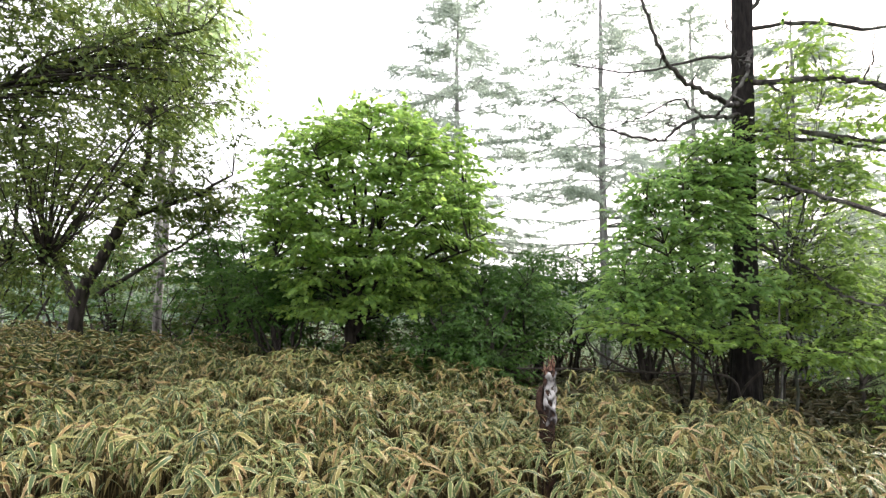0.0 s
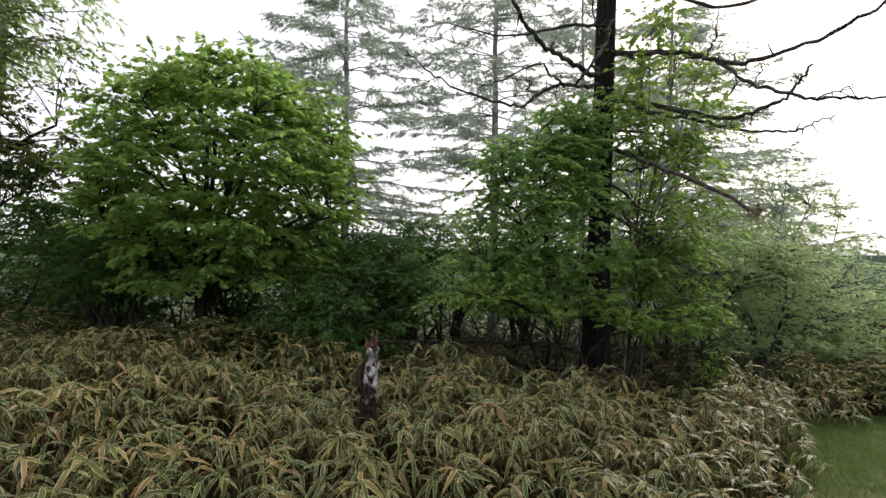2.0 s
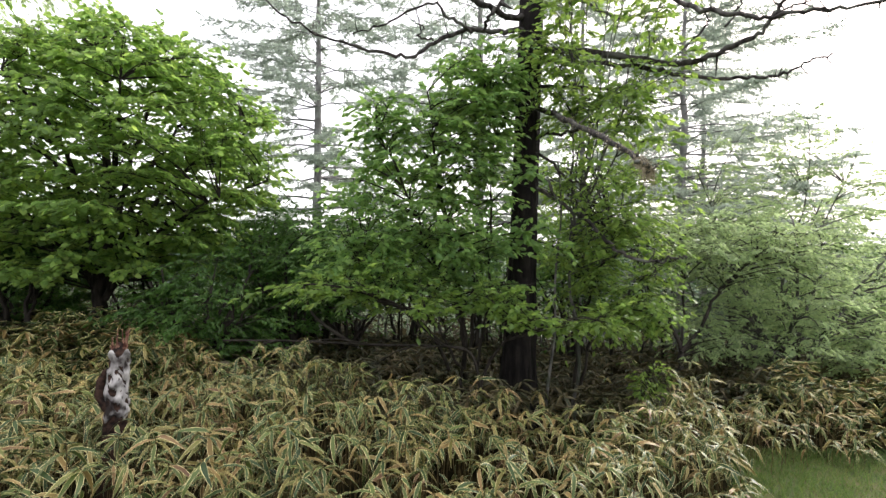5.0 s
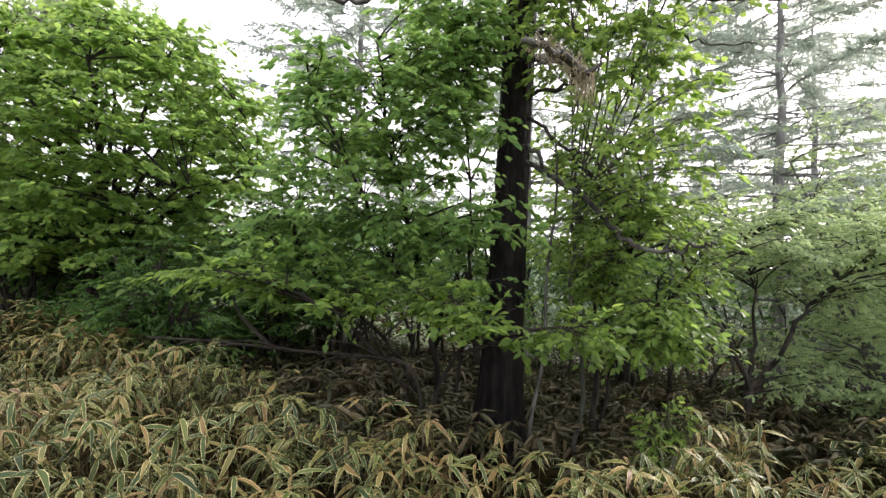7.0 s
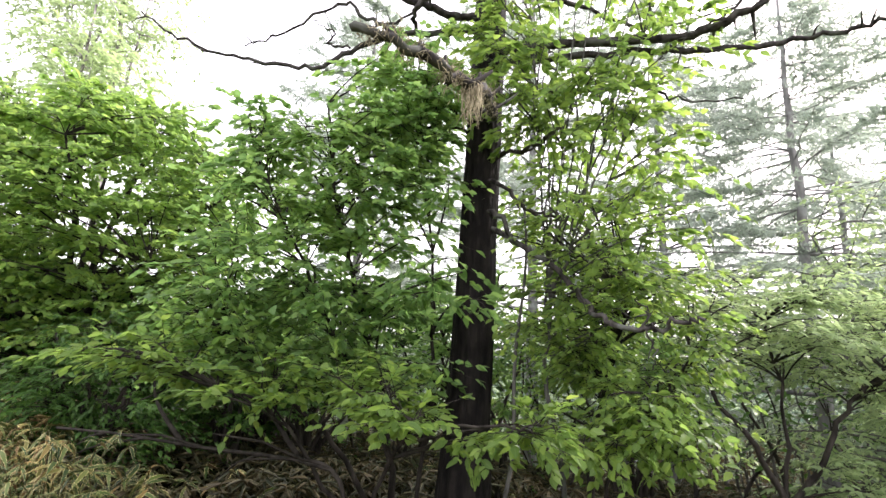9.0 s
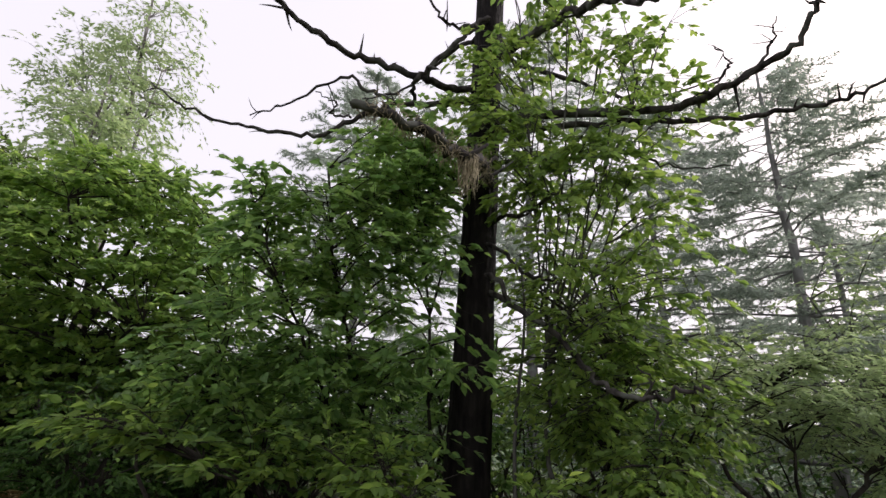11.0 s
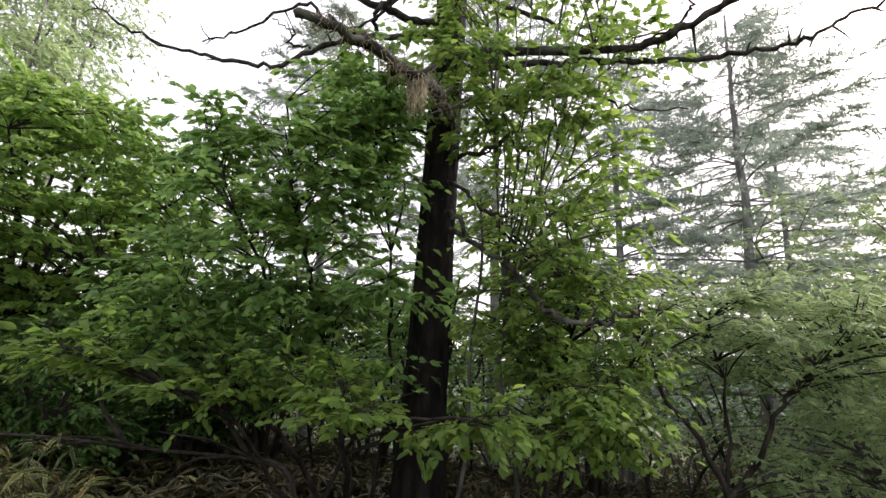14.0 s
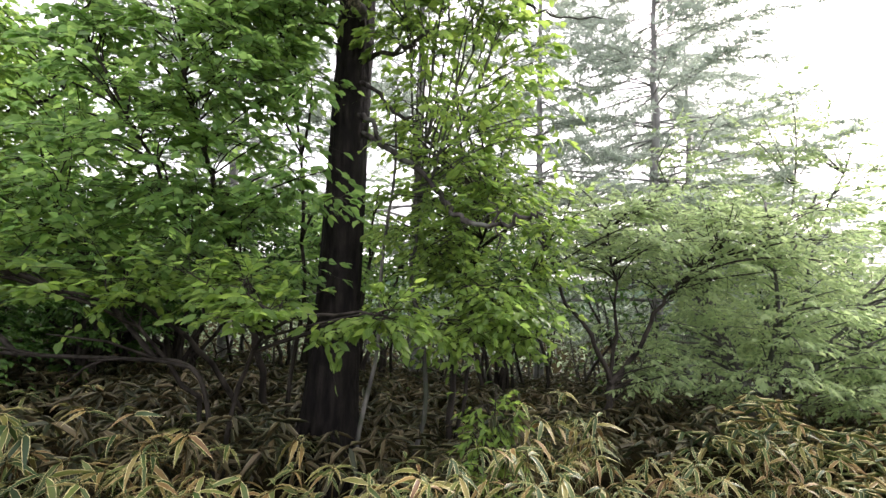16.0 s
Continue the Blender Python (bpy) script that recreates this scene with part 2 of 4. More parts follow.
def tube(soup, line, r0, r1, sides=6, rough=0.0, rng=None, power=1.0, cap=True):
    line = np.asarray(line, dtype=float)
    n = len(line)
    tan = np.gradient(line, axis=0)
    tan /= np.linalg.norm(tan, axis=1)[:, None] + 1e-9
    ref = np.array([0, 0, 1.0]) if abs(tan[:, 2].mean()) < 0.8 else np.array([1.0, 0, 0])
    a = np.cross(tan, ref)
    a /= np.linalg.norm(a, axis=1)[:, None] + 1e-9
    b = np.cross(tan, a)
    s = np.linspace(0, 1, n) ** power
    rad = r0 + (r1 - r0) * s
    ang = np.arange(sides) * 2 * math.pi / sides
    ring = a[:, None, :] * np.cos(ang)[None, :, None] + b[:, None, :] * np.sin(ang)[None, :, None]
    scale = rad[:, None] * np.ones((1, sides))
    if rough and rng is not None:
        scale = scale * (1 + rng.normal(0, rough, (n, sides)))
    verts = line[:, None, :] + ring * scale[:, :, None]
    faces = [(i * sides + j, i * sides + (j + 1) % sides, (i + 1) * sides + (j + 1) % sides, (i + 1) * sides + j)
             for i in range(n - 1) for j in range(sides)]
    if not cap:
        return soup.add(verts.reshape(-1, 3), faces)
    verts = np.concatenate([verts.reshape(-1, 3), [line[-1] + tan[-1] * rad[-1]]])
    faces += [((n - 1) * sides + j, (n - 1) * sides + (j + 1) % sides, n * sides) for j in range(sides)]
    soup.add(verts, faces)


# leaf outlines: x across, y along, z bulge, for a leaf one unit long
def leaf_shape(width, fold, droop, rows=4):
    v, uv, f = [], [], []
    for i in range(rows + 1):
        t = i / rows
        w = width * 0.5 * math.sin(math.pi * min(1, t ** 0.8 * 0.97 + 0.03)) ** 0.9
        z = -droop * t * t
        for k in (-1, 0, 1):
            v.append((k * w, t - 0.12 * droop * t * t, z + abs(k) * w * fold))
            uv.append((0.5 + 0.5 * k, t))
    for i in range(rows):
        for k in (0, 1):
            a = i * 3 + k
            f.append((a, a + 1, a + 4, a + 3))
    return np.array(v), np.array(uv), f


def light_leaf(width, fold, droop):
    """A leaf of two folded halves, for crowns seen from farther off."""
    w, z = width * 0.5, width * 0.5 * fold
    v = [(0, 0, 0), (w * 0.85, 0.3, z - 0.09 * droop), (w * 0.7, 0.7, z * 0.8 - 0.5 * droop), (0, 1, -droop), (-w * 0.7, 0.7, z * 0.8 - 0.5 * droop), (-w * 0.85, 0.3, z - 0.09 * droop)]
    return np.array(v), np.array([(0.5, 0), (1, 0.3), (1, 0.7), (0.5, 1), (0, 0.7), (0, 0.3)]), [(0, 1, 2, 3), (0, 3, 4, 5)]


BROAD = leaf_shape(0.56, 0.25, 0.25, 3)
OBOVATE = leaf_shape(0.54, 0.2, 0.16, 4)
OVAL = light_leaf(0.48, 0.25, 0.30)
MAPLE = light_leaf(0.90, 0.15, 0.30)
LONG = leaf_shape(0.175, 0.28, 0.70, 4)
LONG_FAR = light_leaf(0.27, 0.20, 0.6)
BLADE = (np.array([(-0.5, 0, 0), (0.5, 0, 0), (0, 1, 0)]), np.array([(0, 0), (1, 0), (0.5, 1.0)]), [(0, 1, 2)])


def unit(a):
    return a / (np.linalg.norm(a, axis=-1, keepdims=True) + 1e-9)


def scatter(soup, shape, pos, way, up, size, width=None):
    """Lays a leaf at each place: pointing along way, its face towards up."""
    tv, tuv, tf = shape
    pos, way, up = np.asarray(pos), unit(np.asarray(way)), np.asarray(up)
    side = unit(np.cross(way, up))
    nrm = np.cross(side, way)
    size = np.asarray(size).reshape(-1, 1, 1)
    wid = size if width is None else np.asarray(width).reshape(-1, 1, 1)
    v = pos[:, None, :] + side[:, None, :] * tv[None, :, :1] * wid + way[:, None, :] * tv[None, :, 1:2] * size + nrm[:, None, :] * tv[None, :, 2:3] * size
    n, k = len(pos), len(tv)
    base = soup.n + np.arange(n)[:, None] * k
    for f in tf:
        soup.f.extend(map(tuple, (base + np.array(f)[None, :]).tolist()))
    soup.v.append(v.reshape(-1, 3))
    soup.uv.append(np.tile(tuv, (n, 1)))
    soup.n += n * k


def pads_in(rng, balls, shell=0.55):
    """Places for leafy sprays inside ellipsoids (cx, cy, cz, rx, ry, rz, how many, size)."""
    out = []
    for cx, cy, cz, rx, ry, rz, many, size in balls:
        for _ in range(many):
            d = unit(rng.normal(size=3))
            r = rng.uniform(shell, 1.05)
            if 3.3 < cx + d[0] * rx * r < 3.84 and 4.75 < cy + d[1] * ry * r < 5.48 and cz + d[2] * rz * r < 2.7:
                continue
            out.append((cx + d[0] * rx * r, cy + d[1] * ry * r, cz + d[2] * rz * r, size * rng.uniform(0.7, 1.3)))
    return out


def sprays(rng, wood, leaves, stems, pads, shape, leaf, twigs=7, per=8, flat=0.25, droop=0.25, limb=0.014, each=None):
    """A limb from the nearest stem to each pad, twigs spreading from it, leaves along the twigs."""
    pool = np.concatenate(stems)
    pos, way, up, size = [], [], [], []
    for px, py, pz, pr in pads:
        c = np.array((px, py, pz))
        d = pool - c
        cost = np.linalg.norm(d, axis=1) + np.clip(d[:, 2] + 0.15, 0, None) * 3
        a = pool[int(np.argmin(cost))]
        span = np.linalg.norm(c - a)
        mid = (a + c) / 2 + np.array((0, 0, 0.12 * span)) + rng.normal(0, 0.06 * span + 0.01, 3)
        t = np.linspace(0, 1, 6)[:, None]
        line = (1 - t) ** 2 * a + 2 * t * (1 - t) * mid + t * t * c
        r = min(limb, 0.004 + 0.008 * span)
        if each:
            wood = Soup()
        tube(wood, line, r, 0.003, 4, cap=False)
        out = unit(c - a + rng.normal(0, 0.2, 3))
        for _ in range(twigs):
            w = unit(rng.normal(size=3) * np.array((1, 1, flat)) + out * 0.6)
            length = pr * rng.uniform(0.5, 1.1)
            start = line[rng.integers(3, 6)]
            tt = np.linspace(0, 1, 4)[:, None]
            tw = start + w * length * tt + np.array((0, 0, -droop * length)) * tt ** 2
            if each or rng.random() < 0.5:
                tube(wood, tw[[0, 1, 3]], 0.0024, 0.0012, 3, cap=False)
            k = max(2, int(per * rng.uniform(0.7, 1.3)))
            s = rng.uniform(0.25, 1.05, k)[:, None]
            p = start + w * length * s + np.array((0, 0, -droop * length)) * s ** 2
            yaw = rng.choice((-1, 1), k)[:, None] * rng.uniform(0.3, 1.3, (k, 1))
            side = np.cross(w, (0, 0, 1.0))
            pos.append(p)
            way.append(w + side * yaw + np.array((0, 0, -1.0)) * rng.uniform(0.05, 0.8, (k, 1)))
            up.append(np.array((0, 0, 1.0)) + rng.normal(0, 0.5, (k, 3)))
            size.append(leaf * rng.uniform(0.6, 1.25, k))
        if each:
            part("branch", wood, each[1], each[0])
    scatter(leaves, shape, np.concatenate(pos), np.concatenate(way), np.concatenate(up), np.concatenate(size))


def broadleaf(name, label, category, base, stems, balls, shape, leaf, mat, bark, seed, twigs=7, per=8, flat=0.25, droop=0.25, shell=0.55, group="", single=False, pads=None, limb=0.014):
    """A leafy tree or bush. stems: (points, thickness at foot, thickness at tip)."""
    rng = np.random.default_rng(seed)
    at = (base[0], base[1], float(ground_z(*base)))
    tree = thing(name, at, label, category, group)
    lines = []
    for pts, r0, r1 in stems:
        line = smooth_line(pts, 5)
        line[1:-1] += rng.normal(0, 0.012, (len(line) - 2, 3))
        lines.append(line)
        s = Soup()
        tube(s, line, r0, r1, 9, 0.05, rng)
        part("trunk" if r0 > 0.07 else "stem", s, bark, tree)
    wood, crown = Soup(), Soup()
    sprays(rng, wood, crown, lines, pads or pads_in(rng, balls, shell), shape, leaf, twigs, per, flat, droop, limb, each=(tree, bark) if single else None)
    if not single:
        part("brushwood", wood, bark, tree, kind="stuff")
    part("crown", crown, mat, tree, kind="stuff")
    return tree


def larch(name, label, base, height, r0, seed, first=2.0, reach=2.4, lean=(0, 0), whorls=30, thick=1.0, group="larches in the mist"):
    """A larch: straight trunk, level then drooping boughs hung with soft tufts of needles."""
    rng = np.random.default_rng(seed)
    z0 = float(ground_z(*base))
    tree = thing(name, (base[0], base[1], z0), label, "tree", group)
    line = np.array([(base[0] + lean[0] * t * height, base[1] + lean[1] * t * height, z0 - 0.15 + t * (height + 0.15)) for t in np.linspace(0, 1, 16)])
    line[1:, :2] += rng.normal(0, 0.015, (15, 2))
    s = Soup()
    tube(s, line, r0, 0.02, 10, 0.03, rng)
    part("trunk", s, BARK_FAR_HAZED, tree)
    crown = Soup()
    pos, way, up, size = [], [], [], []
    for i in range(whorls):
        z = first + (height - first) * (i + rng.uniform(-0.3, 0.3)) / whorls
        f = np.clip((z - first) / (height - first), 0, 1)
        bare = f < 0.12
        for _ in range(rng.integers(3, 6)):
            ang = rng.uniform(0, 2 * math.pi)
            length = reach * (1 - f ** 2.8) * rng.uniform(0.65, 1.2) + 0.25
            d = np.array((math.cos(ang), math.sin(ang), 0))
            root = np.array([np.interp(z0 + z, line[:, 2], line[:, k]) for k in range(3)])
            t = np.linspace(0, 1, 7)[:, None]
            bough = root + d * length * t + np.array((0, 0, 1.0)) * length * (0.10 * t - 0.28 * t ** 2 + 0.12 * t ** 4)
            bough[1:] += rng.normal(0, 0.025, (6, 3))
            wood = Soup()
            tube(wood, bough, 0.022 * (1 - f) + 0.006, 0.004, 4)
            if bare and rng.random() < 0.5:
                part("bough", wood, BARK_FAR_HAZED, tree)
                continue
            side = np.cross(d, (0, 0, 1.0))
            for k in range(int((7 + length * 9) * thick)):
                u = rng.uniform(0.2, 1.0)
                st = np.array([np.interp(u, t[:, 0], bough[:, c]) for c in range(3)])
                tl = rng.uniform(0.18, 0.5) * (1.15 - 0.5 * u)
                tw = unit(d * 0.7 + side * rng.choice((-1, 1)) * rng.uniform(0.4, 1.0) + np.array((0, 0, rng.uniform(-0.55, 0.1))))
                end = st + tw * tl
                tube(wood, [st, end], 0.004, 0.002, 3, cap=False)
                m = int(10 + tl * 44)
                q = rng.uniform(0.05, 1.0, m)[:, None]
                pos.append(st + tw * tl * q)
                way.append(tw * 0.5 + rng.normal(0, 0.75, (m, 3)))
                up.append(rng.normal(size=(m, 3)))
                size.append(rng.uniform(0.045, 0.095, m))
            part("bough", wood, BARK_FAR_HAZED, tree)
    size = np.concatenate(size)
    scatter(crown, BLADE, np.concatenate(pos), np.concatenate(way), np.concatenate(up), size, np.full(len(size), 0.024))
    part("crown", crown, NEEDLE_HAZED, tree, kind="stuff")
    return tree


# ---- ground ----
def ground_sheet():
    xs = np.concatenate([[-600, -200, -80, -40, -24], np.arange(-16, 20.1, 0.5), [26, 40, 80, 200, 600]])
    ys = np.concatenate([[-600, -200, -80, -30, -12], np.arange(-6, 24.1, 0.5), [30, 40, 80, 200, 600]])
    gx, gy = np.meshgrid(xs, ys)
    z = ground_z(gx, gy)
    s, w = Soup(), len(xs)
    s.add(np.stack([gx, gy, z], -1).reshape(-1, 3), [(j * w + i, j * w + i + 1, (j + 1) * w + i + 1, (j + 1) * w + i) for j in range(len(ys) - 1) for i in range(w - 1)])
    tagged(part("ground", s, SOIL, None), "dark woodland soil covered with fallen leaves", "ground", kind="structure")


LANE_X, LANE_Y = (-16, -4, 0.5, 2.6, 3.7, 4.5, 4.85, 5.1, 6.3, 7.4, 10, 16), (1.0, 1.2, 1.45, 2.1, 2.75, 3.55, 3.95, 4.62, 4.75, 4.85, 5.5, 6.5)


def lane_edge(x):
    return np.interp(x, LANE_X, LANE_Y)


def grass_lane():
    """Short turf along the foot of the bamboo grass, where the walker goes."""
    xs = np.arange(-16, 16.1, 0.25)
    s = Soup()
    rows = []
    for k, f in enumerate(np.linspace(0, 1, 16)):
        y = lane_edge(xs) + 0.12 - f * 16 + 0.08 * np.sin(xs * 5.1 + k) * (f == 0)
        rows.append(np.stack([xs, y, ground_z(xs, y) + 0.012], -1))
    v, w = np.concatenate(rows), len(xs)
    s.add(v, [(k * w + i, (k + 1) * w + i, (k + 1) * w + i + 1, k * w + i + 1) for k in range(15) for i in range(w - 1)])
    tagged(part("turf_path", s, TURF, None), "short green turf path with worn brownish patches", "path", kind="structure")
    rng = np.random.default_rng(5)
    n = 52000
    x = rng.uniform(2.8, 10, n)
    y = lane_edge(x) + 0.25 - rng.uniform(0, 1, n) ** 1.3 * 2.6
    keep = (np.hypot(x - 4.0, y - 2.0) > 0.5) & (np.sin(x * 2.1 + 1) * np.sin(y * 2.7) + rng.uniform(-0.9, 0.9, n) > -0.75)
    x, y = x[keep], y[keep]
    n = len(x)
    pos = np.stack([x, y, ground_z(x, y) + 0.01], -1)
    way = np.stack([rng.normal(0, 0.55, n), rng.normal(0, 0.55, n), np.ones(n)], -1)
    blades = Soup()
    size = rng.uniform(0.03, 0.08, n) * np.where(rng.random(n) < 0.06, 1.8, 1)
    scatter(blades, BLADE, pos, way, rng.normal(size=(n, 3)) * (1, 1, 0.1), size, np.full(n, 0.007))
    tagged(part("grass", blades, GRASS, None), "short damp green grass blades on the path", "grass", kind="stuff")


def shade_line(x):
    """Where the trees' shade begins: beyond it the bamboo grass is low, brown and sparse, with shade put into its
    colour.
    """
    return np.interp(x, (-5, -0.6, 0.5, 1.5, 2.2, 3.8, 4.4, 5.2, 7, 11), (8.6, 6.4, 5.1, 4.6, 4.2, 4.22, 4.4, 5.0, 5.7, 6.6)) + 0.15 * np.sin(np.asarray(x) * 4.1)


def bamboo_grass():
    """Dwarf bamboo: thin canes with a whorl of arching leaves, thick along the path, thinner in the shade."""
    rng = np.random.default_rng(11)
    near, mid, far, canes = Soup(), Soup(), Soup(), Soup()
    x, y = rng.uniform(-9, 12, 74000), rng.uniform(1.2, 17, 74000)
    edge = lane_edge(x)
    depth = y - edge + np.where(x > 3.2, 0.16 + 0.14 * np.sin(x * 4.3) * np.sin(x * 1.7 + 2), 0)
    clump = 0.58 + 0.42 * np.sin(x * 3.1 + 1.7 * np.sin(y * 1.3)) * np.cos(y * 3.7 - 1.2 * x)
    dens = np.where(y < 4.5, 0.80, np.where(y < 5.3, 0.66, np.where(y < 6.4, 0.50, np.where(y < 10, 0.36, 0.07)))) * np.where((x > 1.5) & (x < 6), 1.0, np.where((y > 4.5) & (y < 6.0), 1.4, 1.0)) * clump
    dens = dens * np.where(x > 3.2, np.clip(0.25 + depth * 1.5, 0, 1), 1)
    keep = (depth > 0) & (rng.random(len(x)) < dens) & (np.hypot(x - 3.55, y - 5.35) > 0.24) & (np.hypot((x - 0.84) / 0.12, (y - 3.45) / 0.26) > 1)
    x, y, depth = x[keep], y[keep], depth[keep]
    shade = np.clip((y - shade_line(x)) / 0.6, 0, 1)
    mound = np.sin(x * 3.1 + 1.7 * np.sin(y * 1.3)) * np.cos(y * 3.7 - 1.2 * x)
    h = (0.62 - 0.24 * shade) * (1 + 0.16 * mound) * np.clip(0.45 + depth * 0.8, 0.45, 1) * rng.uniform(0.65, 1.2, len(x)) * (0.88 + 0.2 * np.sin(x * 1.9 + y) * np.cos(y * 1.5))
    h *= 1 + 0.5 * np.exp(-((x - 3.4) / 0.8) ** 2 - ((y - 4.7) / 0.35) ** 2)
    z = ground_z(x, y)
    data = {0: [[], [], [], []], 1: [[], [], [], []], 2: [[], [], [], []]}
    # past the shade line most canes get the brown, shade-darkened leaf
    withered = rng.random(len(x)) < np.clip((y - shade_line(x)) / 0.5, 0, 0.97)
    for i in range(len(x)):
        close = y[i] < 5.2 and -3.2 < x[i] < 6.5 and not withered[i]
        k = int(rng.integers(7, 11) if close else rng.integers(6, 9))
        tilt = rng.normal(0, 0.10, 2)
        top = np.array((x[i] + tilt[0] * h[i], y[i] + tilt[1] * h[i], z[i] + h[i]))
        if close:
            tube(canes, [(x[i], y[i], z[i] - 0.02), (x[i] + tilt[0] * h[i] * 0.4, y[i] + tilt[1] * h[i] * 0.4, z[i] + h[i] * 0.55), top], 0.003, 0.002, 3, cap=False)
        a = rng.uniform(0, 6.28) + np.arange(k) * 2.4 + rng.normal(0, 0.3, k)
        lift = rng.uniform(-0.45, 0.7, k)
        below = np.where(np.arange(k) > 6, rng.uniform(0.1, 0.4, k) * h[i], rng.uniform(0, 0.03, k))
        way = np.stack([np.cos(a), np.sin(a), lift - (np.arange(k) > 6) * 0.4], -1)
        p = top + np.stack([np.zeros(k), np.zeros(k), -below], -1)
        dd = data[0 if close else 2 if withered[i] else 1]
        dd[0].append(p)
        dd[1].append(way)
        dd[2].append(np.array((0, 0, 1.0)) + rng.normal(0, 0.3, (k, 3)))
        dd[3].append(rng.uniform(0.07, 0.145, k))
    for soup, shape, k in ((near, LONG, 0), (mid, LONG_FAR, 1), (far, LONG_FAR, 2)):
        scatter(soup, shape, *[np.concatenate(q) for q in data[k]])
    tagged(part("bamboo_grass", near, SASA, None), "dwarf bamboo leaves, green with straw-white withered margins, many tan", "bamboo grass", kind="stuff")
    tagged(part("bamboo_grass_farther", mid, SASA, None), "dwarf bamboo leaves farther off, green and tan with pale margins", "bamboo grass", kind="stuff")
    tagged(part("bamboo_grass_canes", canes, SASA_STEM, None), "thin tan canes carrying the dwarf bamboo leaves", "bamboo canes", kind="stuff")
    tagged(part("bamboo_grass_in_shade", far, SASA_DRY_SHADED, None), "sparser withered brown dwarf bamboo, its colour darkened for the shade of trees", "bamboo grass", kind="stuff")


ground_sheet()
grass_lane()
bamboo_grass()


# ---- the dark larch by the path ----
def big_larch():
    rng = np.random.default_rng(3)
    z0 = float(ground_z(3.48, 5.38))
    tree = thing("larch_tree", (3.48, 5.38, z0), "old dark-barked larch with bare dead lower branches, leaning slightly", "tree")
    heights = np.concatenate([np.linspace(-0.15, 4.5, 90), np.linspace(4.7, 9, 20)])
    sides, rings = 56, []
    ridge = rng.normal(0, 1, sides)
    for h in heights:
        r = 0.134 - 0.0045 * h + 0.115 * math.exp(-max(h, 0) / 0.5)
        cx, cy = 3.468 + 0.026 * h - 0.03 * math.exp(-max(h, 0) / 0.4), 5.38 - 0.006 * h
        ang = np.arange(sides) * 2 * math.pi / sides
        ridge = 0.8 * ridge + 0.6 * rng.normal(0, 1, sides)
        rr = r * (1 + 0.10 * math.exp(-max(h, 0) / 0.5) * np.cos(ang * 5 + 0.6) + 0.035 * np.clip(ridge, -1.2, 1.2))
        rings.append(np.stack([cx + np.cos(ang) * rr, cy + np.sin(ang) * rr, np.full(sides, z0 + h)], -1))
    s = Soup()
    s.add(np.concatenate(rings), [(i * sides + j, i * sides + (j + 1) % sides, (i + 1) * sides + (j + 1) % sides, (i + 1) * sides + j) for i in range(len(heights) - 1) for j in range(sides)])
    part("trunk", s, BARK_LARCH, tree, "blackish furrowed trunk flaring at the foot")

    def at(z):
        return (3.468 + 0.026 * (z - z0), 5.38 - 0.006 * (z - z0), z)

    def branch(pts, r0, r1, mat=BARK_DEAD, twigs=5, label=""):
        line = smooth_line(pts, 6)
        line[1:-1] += rng.normal(0, 0.010, (len(line) - 2, 3))
        b = Soup()
        tube(b, line, r0, r1, 7, 0.12, rng)
        for _ in range(twigs):
            i = rng.integers(len(line) // 4, len(line) - 1)
            d = unit(rng.normal(size=3) + (line[i] - line[i - 1]) * 12)
            ln = rng.uniform(0.04, 0.22)
            tube(b, [line[i], line[i] + d * ln * 0.6, line[i] + d * ln + np.array((0, 0, rng.uniform(-0.05, 0.05)))], r1 * 0.9 + 0.002, 0.0015, 4)
        part("dead_branch", b, mat, tree, label)

    BRANCHES(branch, at)
    # the broken, lichen-covered limb that reaches over the path
    limb = smooth_line([(3.58, 5.28, 2.93), (3.66, 4.85, 2.72), (3.69, 4.3, 2.47), (3.73, 3.8, 2.24), (3.735, 3.34, 1.98), (3.66, 3.2, 1.975), (3.53, 3.04, 1.95)], 6)
    b = Soup()
    limb[4:-1] += rng.normal(0, 0.009, (len(limb) - 5, 3))
    tube(b, limb, 0.025, 0.010, 9, 0.16, rng)
    for i, way, ln in ((11, (0.5, 0.1, 0.35), 0.16), (12, (-0.5, 0, -0.25), 0.10), (16, (0.6, 0, 0.5), 0.06), (22, (0.3, 0, 0.9), 0.05), (25, (0.7, 0.2, 0.5), 0.07), (28, (-0.2, 0.1, 0.9), 0.045), (31, (0.1, 0, 0.9), 0.03), (33, (-0.5, 0, 0.6), 0.04)):
        d = unit(np.array(way, dtype=float))
        tube(b, [limb[i], limb[i] + d * ln * 0.5, limb[i] + d * ln + (0, 0, 0.1 * ln)], 0.010, 0.004, 6, 0.15, rng)
    part("broken_limb", b, BARK_DEAD, tree, "broken limb crusted with pale lichen")
    lich = Soup()
    for _ in range(950):
        i = rng.integers(9, len(limb) - 1)
        p = limb[i] + rng.normal(0, 0.016, 3)
        d = unit(rng.normal(size=3) + np.array((0, 0, -0.2)))
        tube(lich, [p, p + d * 0.008, p + d * rng.uniform(0.01, 0.026) + np.array((0, 0, -0.004))], 0.0014, 0.0006, 3)
    for _ in range(70):
        p = limb[23 + _ % 3] + rng.normal(0, 1, 3) * (0.012, 0.012, 0.008)
        ln = rng.uniform(0.04, 0.12)
        tube(lich, [p, p + np.array((rng.normal(0, 0.006), rng.normal(0, 0.006), -ln * 0.5)), p + np.array((rng.normal(0, 0.01), rng.normal(0, 0.01), -ln))], 0.002, 0.0007, 3)
    part("beard_lichen", lich, LICHEN, tree, "pale hanging beard lichen", kind="stuff")
    return tree


